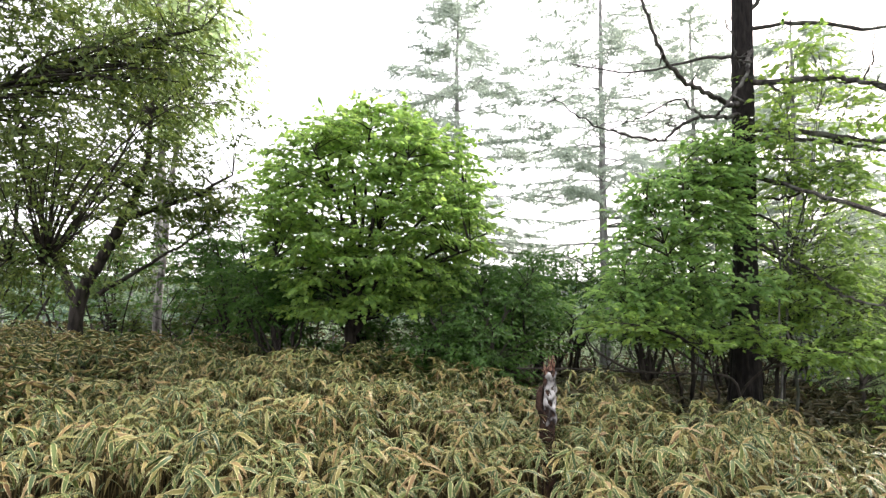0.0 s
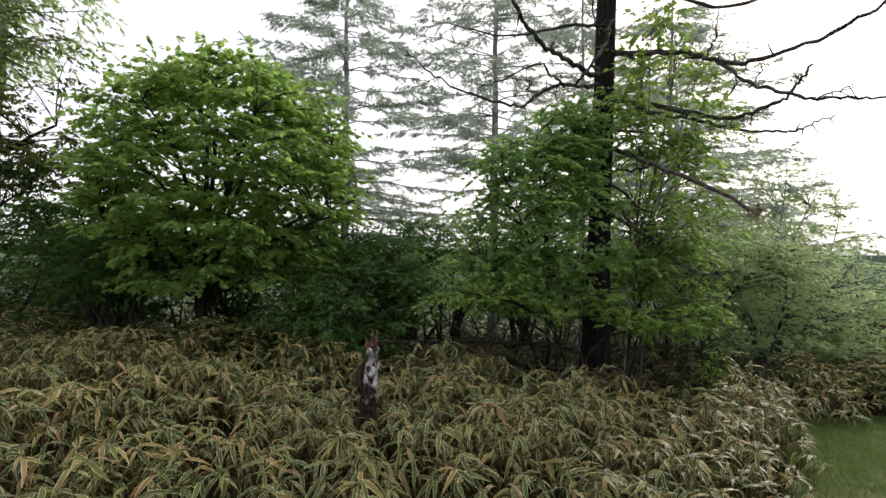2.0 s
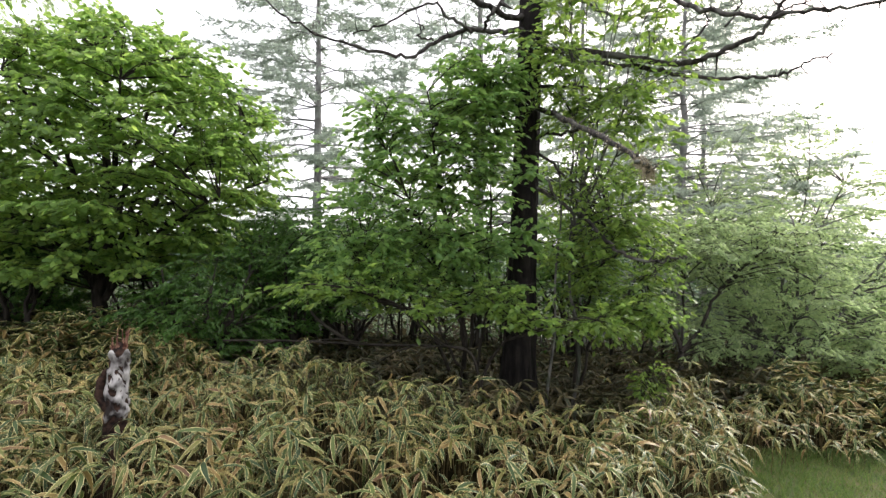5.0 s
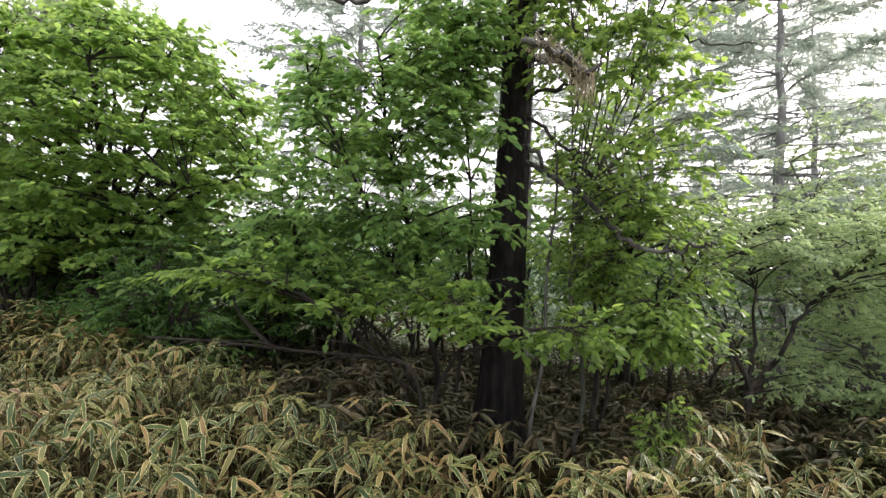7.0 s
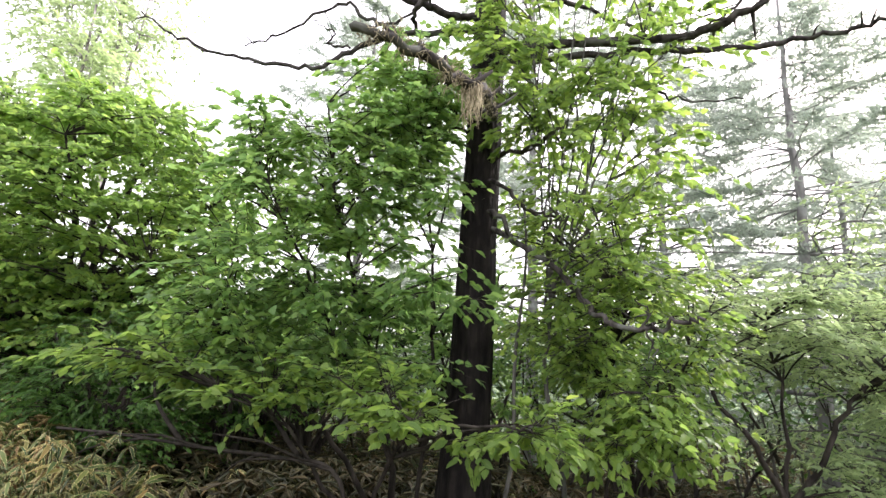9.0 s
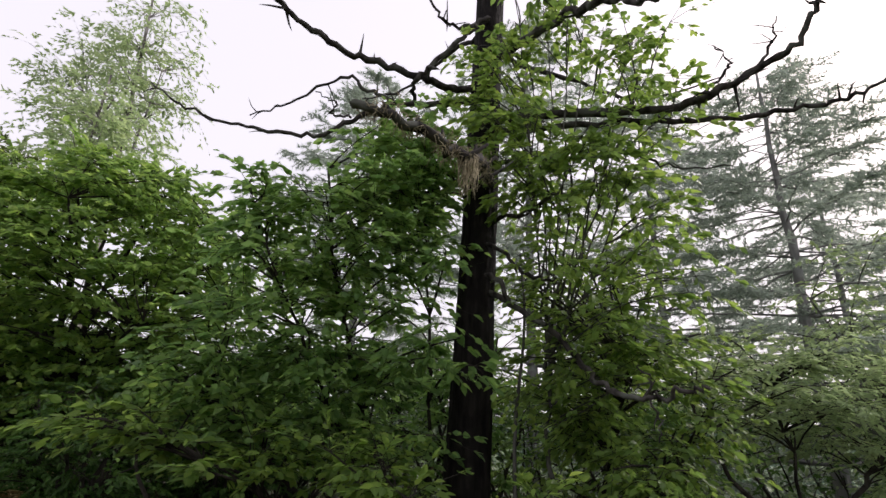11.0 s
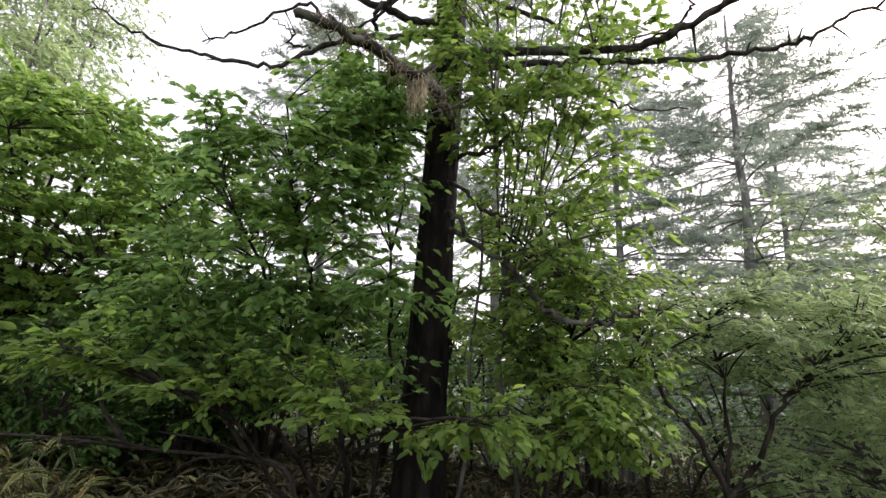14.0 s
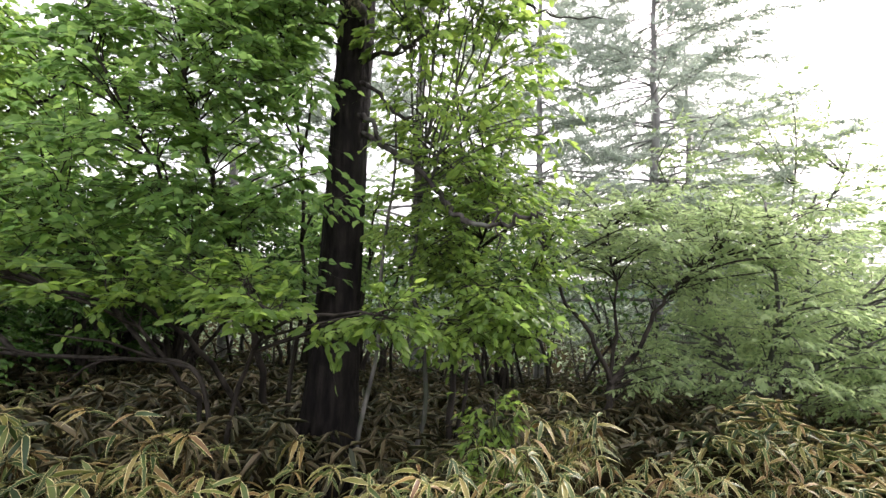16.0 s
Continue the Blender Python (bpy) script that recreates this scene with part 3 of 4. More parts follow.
def BRANCHES(branch, at):
    branch([at(3.72), (3.27, 5.2, 3.59), (2.92, 5.13, 3.55), (2.64, 5.06, 3.43), (2.42, 4.99, 3.25), (2.1, 4.91, 3.25), (1.77, 4.84, 3.30), (1.43, 4.77, 3.41), (1.13, 4.7, 3.61)], 0.026, 0.006, twigs=7)
    branch([(2.96, 5.12, 3.54), (2.74, 4.96, 3.6), (2.55, 4.92, 3.69), (2.17, 4.89, 3.47), (1.9, 4.85, 3.36)], 0.016, 0.005)
    branch([(2.60, 5.05, 3.42), (2.48, 4.98, 3.42), (2.5, 4.96, 3.50), (2.35, 4.92, 3.58)], 0.010, 0.004, twigs=1)
    branch([at(3.85), (3.33, 5.2, 3.74), (3.05, 5.06, 3.77), (2.78, 4.92, 3.82), (2.53, 4.78, 3.86), (2.31, 4.64, 3.97), (2.17, 4.5, 4.08), (2.0, 4.4, 4.4), (1.85, 4.3, 4.8)], 0.034, 0.012, twigs=12)
    branch([(3.05, 5.1, 3.55), (3.1, 4.95, 3.62), (3.24, 4.97, 3.8), (3.42, 5.03, 4.05), (3.49, 5.1, 4.22), (3.6, 5.2, 4.4)], 0.016, 0.022, twigs=3)
    branch([(3.49, 5.1, 4.22), (3.29, 5.0, 4.19), (3.19, 4.9, 4.33), (3.05, 4.8, 4.55)], 0.016, 0.006)
    branch([at(3.5), (4.15, 5.2, 3.43), (4.73, 5.00, 3.27), (4.98, 4.88, 3.26), (5.23, 4.80, 3.36), (5.43, 4.70, 3.45), (5.52, 4.60, 3.63), (5.56, 4.50, 3.76)], 0.034, 0.012, twigs=10)
    branch([(5.07, 5.3, 3.55), (5.30, 5.3, 3.77), (5.33, 5.3, 3.87), (5.25, 5.3, 4.01)], 0.013, 0.004)
    branch([(5.5, 5.3, 3.78), (5.6, 5.25, 3.95), (5.66, 5.22, 4.15)], 0.013, 0.004)
    branch([at(3.42), (4.1, 5.25, 3.36), (4.60, 5.10, 3.27), (4.82, 5.00, 3.17), (5.11, 4.92, 3.11), (5.42, 4.85, 3.11), (5.66, 4.80, 3.11), (5.87, 4.75, 3.20), (6.08, 4.70, 3.29)], 0.026, 0.007, twigs=10)
    # the long limb that forks over the path
    branch([at(4.06), (3.95, 4.95, 3.95), (4.2, 4.68, 3.84), (4.37, 4.46, 3.68), (4.51, 4.3, 3.61), (4.84, 3.9, 3.65), (5.08, 3.6, 3.77), (5.35, 3.35, 3.95)], 0.036, 0.012, twigs=9)
    branch([(4.37, 4.46, 3.68), (4.48, 4.2, 3.37), (4.66, 3.98, 3.20), (4.79, 3.75, 3.08), (4.96, 3.56, 3.04), (5.17, 3.4, 3.0), (5.5, 3.2, 3.05)], 0.020, 0.007, twigs=9)
    branch([(4.79, 3.75, 3.08), (4.9, 3.62, 3.12), (4.97, 3.54, 3.14)], 0.008, 0.004, twigs=4)
    branch([(4.32, 4.55, 3.77), (4.36, 4.5, 3.95), (4.38, 4.48, 4.2), (4.4, 4.45, 4.35)], 0.010, 0.004, twigs=3)
    branch([at(4.75), (4.16, 5.10, 4.70), (4.77, 4.90, 4.53), (5.43, 4.70, 4.67), (5.84, 4.50, 4.78), (6.35, 4.40, 5.05)], 0.028, 0.008, twigs=8)
    branch([at(3.15), (4.3, 5.3, 3.12), (4.62, 5.3, 3.12), (4.88, 5.3, 3.01), (5.23, 5.3, 3.0)], 0.018, 0.004)
    branch([at(2.66), (3.86, 5.15, 2.64), (4.07, 5.03, 2.72)], 0.019, 0.012, twigs=2)
    branch([at(2.82), (3.3, 5.3, 2.9), (2.7, 5.2, 2.86), (2.18, 5.16, 2.9)], 0.014, 0.004)
    branch([at(2.2), (3.85, 5.16, 1.98), (4.11, 5.0, 1.72), (4.21, 4.85, 1.56), (4.3, 4.7, 1.48), (4.43, 4.58, 1.45), (4.53, 4.5, 1.48), (4.62, 4.45, 1.49)], 0.020, 0.008, twigs=3)
    branch([(4.44, 4.57, 1.45), (4.42, 4.58, 1.52), (4.38, 4.6, 1.60)], 0.007, 0.003, twigs=1)
    branch([(4.42, 4.59, 1.45), (4.45, 4.6, 1.38), (4.44, 4.62, 1.27)], 0.006, 0.003, twigs=1)
    branch([at(2.5), (3.68, 5.2, 2.42), (3.85, 5.12, 2.22), (4.05, 5.08, 2.14)], 0.018, 0.008, twigs=3)
    branch([at(2.3), (3.68, 5.2, 2.2), (3.76, 5.14, 2.02)], 0.022, 0.014, twigs=0)
    branch([at(2.95), (3.38, 5.22, 2.96), (3.28, 5.16, 3.02)], 0.018, 0.010, twigs=1)
    branch([at(2.72), (3.3, 5.2, 2.78), (3.0, 5.12, 2.77), (2.85, 5.1, 2.78)], 0.009, 0.004, twigs=2)
    branch([at(4.9), (3.9, 5.0, 5.2), (4.6, 4.3, 5.5), (5.3, 3.8, 6.0)], 0.03, 0.008)
    branch([at(5.3), (3.2, 5.4, 5.6), (2.4, 5.6, 5.8), (1.5, 5.5, 6.2)], 0.03, 0.008)
    branch([at(4.4), (3.3, 5.6, 4.5), (2.6, 6.2, 4.6), (1.9, 6.8, 5.0)], 0.026, 0.007)
    branch([at(4.2), (4.1, 5.8, 4.3), (5.0, 6.4, 4.4), (5.9, 6.8, 4.9)], 0.026, 0.007)


big_larch()


# ---- the young broadleaf trees round its trunk ----
def zz(x, y):
    return float(ground_z(x, y))


broadleaf("young_tree", "young broadleaf tree with layered dark green leaves against the larch", "tree", (3.0, 5.75),
          [([(3.0, 5.75, zz(3.0, 5.75) - 0.1), (2.95, 5.5, 0.7), (2.8, 5.2, 1.5), (2.65, 5.0, 2.2), (2.55, 4.9, 2.9)], 0.028, 0.007),
           ([(3.0, 5.75, zz(3.0, 5.75) - 0.1), (2.7, 5.4, 0.6), (2.4, 5.1, 1.0), (2.0, 4.9, 1.4)], 0.022, 0.006),
           ([(3.05, 5.75, zz(3.05, 5.75) - 0.1), (3.2, 5.6, 1.0), (3.2, 5.4, 2.0), (3.15, 5.25, 2.9)], 0.018, 0.005),
           ([(2.95, 5.5, 0.75), (2.6, 5.1, 1.5), (2.3, 4.85, 2.2), (2.1, 4.8, 2.6)], 0.014, 0.005)],
          [(2.52, 4.92, 2.0, 0.80, 0.5, 0.75, 60, 0.36), (2.75, 5.0, 2.5, 0.52, 0.42, 0.55, 34, 0.34), (3.08, 5.2, 2.85, 0.42, 0.35, 0.6, 24, 0.32), (3.2, 5.05, 1.9, 0.3, 0.15, 0.9, 14, 0.32), (2.25, 4.98, 1.45, 0.85, 0.5, 0.42, 32, 0.36), (2.2, 4.8, 2.62, 0.26, 0.26, 0.22, 9, 0.3), (2.92, 5.05, 3.05, 0.42, 0.3, 0.42, 20, 0.32), (3.45, 4.68, 1.8, 0.2, 0.05, 0.6, 7, 0.2)],
          BROAD, 0.064, LEAF_DEEP, BARK_BROAD, 21, twigs=9, per=10, flat=0.2, droop=0.35, single=True)
broadleaf("shrub", "bright green leafy spray reaching out low before the trunk", "shrub", (2.9, 5.0),
          [([(2.9, 5.0, zz(2.9, 5.0) - 0.1), (2.85, 4.85, 0.5), (2.6, 4.6, 0.95), (2.2, 4.4, 1.15)], 0.016, 0.005),
           ([(2.95, 5.0, zz(2.95, 5.0) - 0.1), (3.1, 4.8, 0.6), (3.4, 4.5, 0.95), (3.85, 4.35, 1.0)], 0.016, 0.005)],
          [(2.6, 4.5, 1.14, 0.75, 0.3, 0.12, 17, 0.32), (3.5, 4.45, 1.0, 0.5, 0.22, 0.07, 14, 0.26), (1.85, 4.55, 1.22, 0.5, 0.3, 0.12, 11, 0.3)],
          OBOVATE, 0.058, LEAF_NEAR, BARK_BROAD, 22, twigs=9, per=10, flat=0.12, droop=0.18, single=True)
whips = [([(4.02, 5.4, zz(4.02, 5.4) - 0.1), (4.08, 5.38, 0.6), (3.98, 5.36, 1.2), (4.0, 5.34, 1.8)], 0.018, 0.011)]
whips += [([(4.0, 5.35, 1.55 + 0.2 * dx), (4.0 + dx * 0.25, 5.33 + dy * 0.3, 2.1), (4.02 + dx * 0.7, 5.25 + dy, 3.0), (4.0 + dx * 1.25, 5.15 + dy, top)], 0.010, 0.003)
         for dx, dy, top in ((0.05, 0, 4.3), (0.25, -0.1, 4.1), (0.5, -0.1, 3.9), (-0.15, -0.15, 4.4), (0.7, 0.05, 3.5), (0.38, 0.06, 4.2), (0.15, -0.2, 4.0), (0.6, -0.18, 3.7), (-0.05, 0.1, 3.9), (0.85, -0.08, 3.2))]
broadleaf("young_tree", "young tree with upright whips and light yellow-green leaves", "tree", (4.02, 5.35), whips,
          [(4.15, 5.0, 3.55, 0.75, 0.45, 1.0, 64, 0.34), (4.38, 5.0, 2.35, 0.5, 0.42, 0.85, 42, 0.34), (3.75, 4.95, 3.4, 0.4, 0.3, 0.6, 17, 0.3)],
          BROAD, 0.062, LEAF_NEAR, BARK_GREY, 23, twigs=6, per=10, flat=0.3, droop=0.4, single=True, limb=0.006)
broadleaf("young_tree", "slim tree with glossy mid-green leaves drooping over bamboo grass", "tree", (4.25, 6.1),
          [([(4.25, 6.1, zz(4.25, 6.1) - 0.1), (4.32, 6.0, 0.7), (4.4, 5.8, 1.2), (4.5, 5.6, 1.7)], 0.03, 0.007),
           ([(4.3, 6.1, zz(4.3, 6.1) - 0.1), (4.45, 6.0, 0.6), (4.8, 5.8, 1.1)], 0.02, 0.006)],
          [(4.4, 5.25, 1.55, 0.62, 0.45, 0.7, 50, 0.36), (4.42, 4.9, 0.98, 0.42, 0.26, 0.2, 26, 0.30), (4.15, 6.15, 2.0, 0.75, 0.45, 1.1, 40, 0.36), (3.95, 5.3, 1.7, 0.3, 0.2, 0.9, 26, 0.34)],
          BROAD, 0.054, LEAF_NEAR, BARK_BROAD, 24, twigs=8, per=10, flat=0.25, droop=0.45, single=True)
rng = np.random.default_rng(31)
sapling_z = zz(4.41, 4.62)
broadleaf("sapling", "small fresh green sapling standing in bamboo grass", "sapling", (4.41, 4.62),
          [([(4.41, 4.62, sapling_z - 0.05), (4.42, 4.61, 0.32), (4.43, 4.6, 0.64)], 0.007, 0.003)],
          [(4.41, 4.6, 0.42, 0.14, 0.12, 0.24, 22, 0.14)], OVAL, 0.045, LEAF_NEAR, BARK_BROAD, 25, twigs=5, per=7)

# grey stem leaning on the dark trunk
s = Soup()
g0 = zz(3.7, 5.1)
tube(s, smooth_line([(3.66, 5.12, g0 - 0.05), (3.70, 5.13, 0.3), (3.78, 5.2, 0.75), (3.79, 5.22, 1.3), (3.85, 5.25, 1.9), (3.83, 5.3, 2.4)], 6), 0.016, 0.007, 8, 0.04, rng)
stem = thing("sapling", (3.64, 5.1, g0), "slender pale grey sapling stem beside the dark trunk", "sapling")
part("stem", s, BARK_GREY, stem)


# ---- maple and the trees behind ----
def tiers(seed, centre, half, low, wide, top, steps, size):
    """Level tiers of sprays under a dome: each tier slopes down outwards, with dark gaps between."""
    rr = np.random.default_rng(seed)
    out = []
    for z in np.linspace(low, top, steps):
        r = half * (max(0.03, 1 - ((z - wide) / (top + 0.1 - wide)) ** 3.2) ** 0.5 if z > wide else 0.72 + 0.28 * (z - low) / (wide - low))
        turn = rr.uniform(0, 6.28)
        for k in range(int(8 + 20 * r)):
            f = rr.uniform(0.35, 0.75) if k % 3 == 0 else rr.uniform(0.78, 1.04)
            a = turn + k * 2.4 + rr.normal(0, 0.15)
            out.append((centre[0] + math.cos(a) * r * f, centre[1] + math.sin(a) * r * f * 0.92, z - 0.22 * f * f + 0.12 + rr.normal(0, 0.05), size * rr.uniform(0.75, 1.25)))
    return out


mb = (-1.36, 6.78)
mz = zz(*mb)
maple_limbs = [([(mb[0], mb[1], mz - 0.15), (mb[0] + 0.02, mb[1], mz + 0.6), (mb[0] + 0.06, mb[1], mz + 1.2)], 0.10, 0.07)]
for a, r, top in ((0.2, 1.4, 3.0), (1.1, 1.0, 3.4), (2.2, 1.1, 3.3), (3.2, 1.2, 2.8), (4.2, 1.2, 3.2), (5.2, 1.3, 3.1), (0.4, 0.5, 3.9), (5.8, 1.6, 2.0), (3.6, 1.3, 1.9), (0.0, 1.7, 2.3), (4.8, 0.7, 3.6), (2.6, 0.5, 3.7)):
    ca, sa = math.cos(a), math.sin(a)
    maple_limbs.append(([(mb[0] + 0.03, mb[1], mz + 0.75), (mb[0] + 0.15 + ca * r * 0.22, mb[1] + sa * r * 0.22, mz + 0.75 + (top - 0.75) * 0.42),
                         (mb[0] + 0.25 + ca * r * 0.55, mb[1] + sa * r * 0.55, mz + 0.75 + (top - 0.75) * 0.78), (mb[0] + 0.3 + ca * r, mb[1] + sa * r, mz + top)], 0.042, 0.010))
broadleaf("maple_tree", "round-crowned maple with layered bright yellow-green leaves", "tree", mb, maple_limbs, [],
          MAPLE, 0.064, LEAF_MAPLE, BARK_BROAD, 41, twigs=13, per=12, flat=0.07, droop=0.3, single=True, pads=tiers(43, (-1.0, 6.65), 1.6, 1.42, 2.3, 4.0, 10, 0.42))


def bush(name, label, x, y, h, w, seed, mat, leaf=0.055, pads=50, stems=5, low=0.35, lean=0.0, shape=OVAL, twigs=10, per=12, bark=BARK_BROAD, category="bush", group="", skirt=True):
    rr = np.random.default_rng(seed)
    z = zz(x, y)
    h = h - z * 0.8
    st = []
    for k in range(stems):
        a = rr.uniform(0, 6.28)
        r = w * rr.uniform(0.35, 0.75)
        top = h * rr.uniform(0.6, 0.9)
        c = np.array((math.cos(a) * r + lean, math.sin(a) * r * 0.7))
        st.append(([(x + c[0] * 0.06, y + c[1] * 0.06, z - 0.1), (x + c[0] * 0.25, y + c[1] * 0.25, z + top * 0.3),
                    (x + c[0] * 0.5 + rr.normal(0, 0.08), y + c[1] * 0.5, z + top * 0.6), (x + c[0], y + c[1], z + top)], 0.035, 0.009))
    return broadleaf(name, label, category, (x, y), st, [(x + lean * 0.5, y, z + h * (1 + low) / 2, w, w * 0.8, h * (1 - low) / 2, int(pads * 1.02), 0.44), (x + lean * 0.5, y, z + h * 0.32, w * 0.9, w * 0.6, h * 0.18, int(pads * 0.3) if skirt else 0, 0.34)],
                     shape, leaf * 1.3, mat, bark, seed, twigs=twigs, per=per, flat=0.18, droop=0.25, shell=0.3, group=group)


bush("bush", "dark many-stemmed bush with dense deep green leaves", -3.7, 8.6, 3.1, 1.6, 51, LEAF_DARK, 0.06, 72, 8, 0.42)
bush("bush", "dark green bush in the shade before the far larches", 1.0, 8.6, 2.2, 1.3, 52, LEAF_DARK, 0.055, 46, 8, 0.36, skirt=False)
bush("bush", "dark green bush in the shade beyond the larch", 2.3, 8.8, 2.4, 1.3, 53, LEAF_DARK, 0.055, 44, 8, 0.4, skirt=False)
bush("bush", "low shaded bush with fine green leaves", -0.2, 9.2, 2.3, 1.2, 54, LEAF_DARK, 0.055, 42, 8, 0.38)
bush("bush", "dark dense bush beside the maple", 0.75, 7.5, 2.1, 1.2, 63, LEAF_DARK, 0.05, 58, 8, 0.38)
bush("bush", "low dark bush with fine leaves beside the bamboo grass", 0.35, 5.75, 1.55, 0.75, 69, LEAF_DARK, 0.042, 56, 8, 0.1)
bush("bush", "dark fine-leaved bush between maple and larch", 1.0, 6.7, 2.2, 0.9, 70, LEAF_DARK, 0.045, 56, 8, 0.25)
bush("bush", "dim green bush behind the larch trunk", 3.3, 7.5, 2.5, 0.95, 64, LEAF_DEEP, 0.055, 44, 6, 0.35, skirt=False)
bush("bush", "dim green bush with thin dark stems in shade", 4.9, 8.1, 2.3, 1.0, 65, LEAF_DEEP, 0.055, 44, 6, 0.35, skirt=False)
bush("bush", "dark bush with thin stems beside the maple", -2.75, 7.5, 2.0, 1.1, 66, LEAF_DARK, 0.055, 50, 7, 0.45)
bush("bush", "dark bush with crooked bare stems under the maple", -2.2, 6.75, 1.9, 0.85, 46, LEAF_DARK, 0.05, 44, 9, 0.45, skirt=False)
# added bush: its dark leaves stand in for the shade under the maple
bush("bush", "dark bush added to darken the gap behind the maple", -1.3, 8.3, 2.0, 1.2, 47, LEAF_DARK, 0.055, 48, 9, 0.25)
bush("bush", "open bush with crooked stems and dim leaves", 1.6, 7.2, 1.8, 0.9, 55, LEAF_DEEP, 0.055, 26, 7, 0.5, skirt=False)
fz = zz(5.6, 6.33)
broadleaf("small_tree", "low spreading tree with forked dark stem and soft green sprays", "tree", (5.6, 6.33),
          [([(5.55, 6.33, fz - 0.1), (5.62, 6.33, 0.15), (5.66, 6.33, 0.38), (5.48, 6.3, 0.75), (5.25, 6.28, 1.1), (5.05, 6.2, 1.5)], 0.034, 0.010),
           ([(5.66, 6.33, 0.36), (5.85, 6.36, 0.55), (6.1, 6.4, 0.95), (6.4, 6.45, 1.3), (6.95, 6.5, 1.6)], 0.026, 0.010),
           ([(5.63, 6.34, 0.25), (5.78, 6.45, 0.9), (5.72, 6.5, 1.7)], 0.020, 0.007)],
          [(6.5, 6.45, 1.6, 1.2, 0.75, 0.5, 64, 0.4), (5.5, 6.4, 1.7, 0.7, 0.6, 0.5, 30, 0.38), (6.1, 6.3, 0.5, 0.3, 0.25, 0.15, 8, 0.25)],
          OVAL, 0.058, LEAF_HAZED, BARK_BROAD, 56, twigs=9, per=10, flat=0.12, droop=0.2, shell=0.4, single=True)
# grey bark on these three softens the stems the way mist would
bush("bush", "wide pale green bush standing in mist by the path", 7.5, 7.0, 2.4, 1.9, 57, LEAF_HAZED, 0.045, 105, 6, 0.15, bark=BARK_GREY)
bush("bush", "tall pale green bush fading into the mist", 8.2, 8.3, 4.0, 1.7, 58, LEAF_HAZED, 0.05, 90, 5, 0.3, bark=BARK_GREY)
bush("bush", "low green bush at the far side of the path", 9.0, 7.0, 1.6, 1.4, 59, LEAF_HAZED, 0.045, 75, 5, 0.05, bark=BARK_GREY)
bush("small_tree", "distant round pale tree fading into bright mist", 14.5, 13.0, 4.2, 2.0, 60, LEAF_HAZED, 0.09, 80, 5, 0.2, category="tree")
bush("small_tree", "distant pale tree at the edge of the mist", 11.0, 11.5, 3.2, 1.8, 62, LEAF_HAZED, 0.08, 80, 5, 0.1, category="tree")
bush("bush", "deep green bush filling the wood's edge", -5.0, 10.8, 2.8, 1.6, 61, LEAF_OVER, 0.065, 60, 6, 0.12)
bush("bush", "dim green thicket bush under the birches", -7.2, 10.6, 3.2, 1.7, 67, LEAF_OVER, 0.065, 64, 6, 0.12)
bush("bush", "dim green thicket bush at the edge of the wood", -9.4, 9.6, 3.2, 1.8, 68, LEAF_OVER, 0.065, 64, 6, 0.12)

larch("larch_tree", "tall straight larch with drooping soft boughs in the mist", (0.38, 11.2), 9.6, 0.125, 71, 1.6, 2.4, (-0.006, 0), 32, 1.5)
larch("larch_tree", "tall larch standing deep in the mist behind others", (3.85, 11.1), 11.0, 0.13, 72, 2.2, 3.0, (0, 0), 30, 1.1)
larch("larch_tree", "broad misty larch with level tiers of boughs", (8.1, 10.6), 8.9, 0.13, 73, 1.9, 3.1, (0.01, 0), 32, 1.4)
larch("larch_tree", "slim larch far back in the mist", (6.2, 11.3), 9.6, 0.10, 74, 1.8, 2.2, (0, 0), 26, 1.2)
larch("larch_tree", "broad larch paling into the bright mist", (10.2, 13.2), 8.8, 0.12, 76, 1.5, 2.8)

# birch far back on the left of the maple, and the trees that hang over the start of the path
broadleaf("birch_tree", "tall white-barked birch with loose green leaves tinted pale for mist", "tree", (-7.4, 12.3),
          [([(-7.4, 12.3, zz(-7.4, 12.3) - 0.1), (-7.35, 12.3, 3.4), (-7.6, 12.2, 8.0), (-8.2, 12.1, 14.5)], 0.14, 0.03),
           ([(-7.45, 12.2, 5.5), (-7.0, 12.0, 8.0), (-6.6, 11.8, 10.6)], 0.05, 0.015), ([(-7.5, 12.2, 6.8), (-9.0, 12.4, 9.4), (-9.9, 12.2, 11.0)], 0.05, 0.015)],
          [(-8.4, 12.1, 10.8, 2.7, 2.0, 4.2, 200, 0.65)], OVAL, 0.12, LEAF_HAZED, BARK_BIRCH, 81, twigs=8, per=8, flat=0.5, droop=0.5, shell=0.3)
broadleaf("birch_tree", "slim pale birch among the woods", "tree", (-5.72, 9.6),
          [([(-5.72, 9.6, zz(-5.72, 9.6) - 0.1), (-5.67, 9.6, 2.4), (-5.5, 9.6, 5.2), (-5.4, 9.5, 8.4)], 0.09, 0.02)],
          [(-5.5, 9.6, 6.6, 1.5, 1.3, 2.0, 80, 0.55)], OVAL, 0.12, LEAF_HAZED, BARK_BIRCH, 82, twigs=8, per=8, flat=0.5, droop=0.5, shell=0.3)
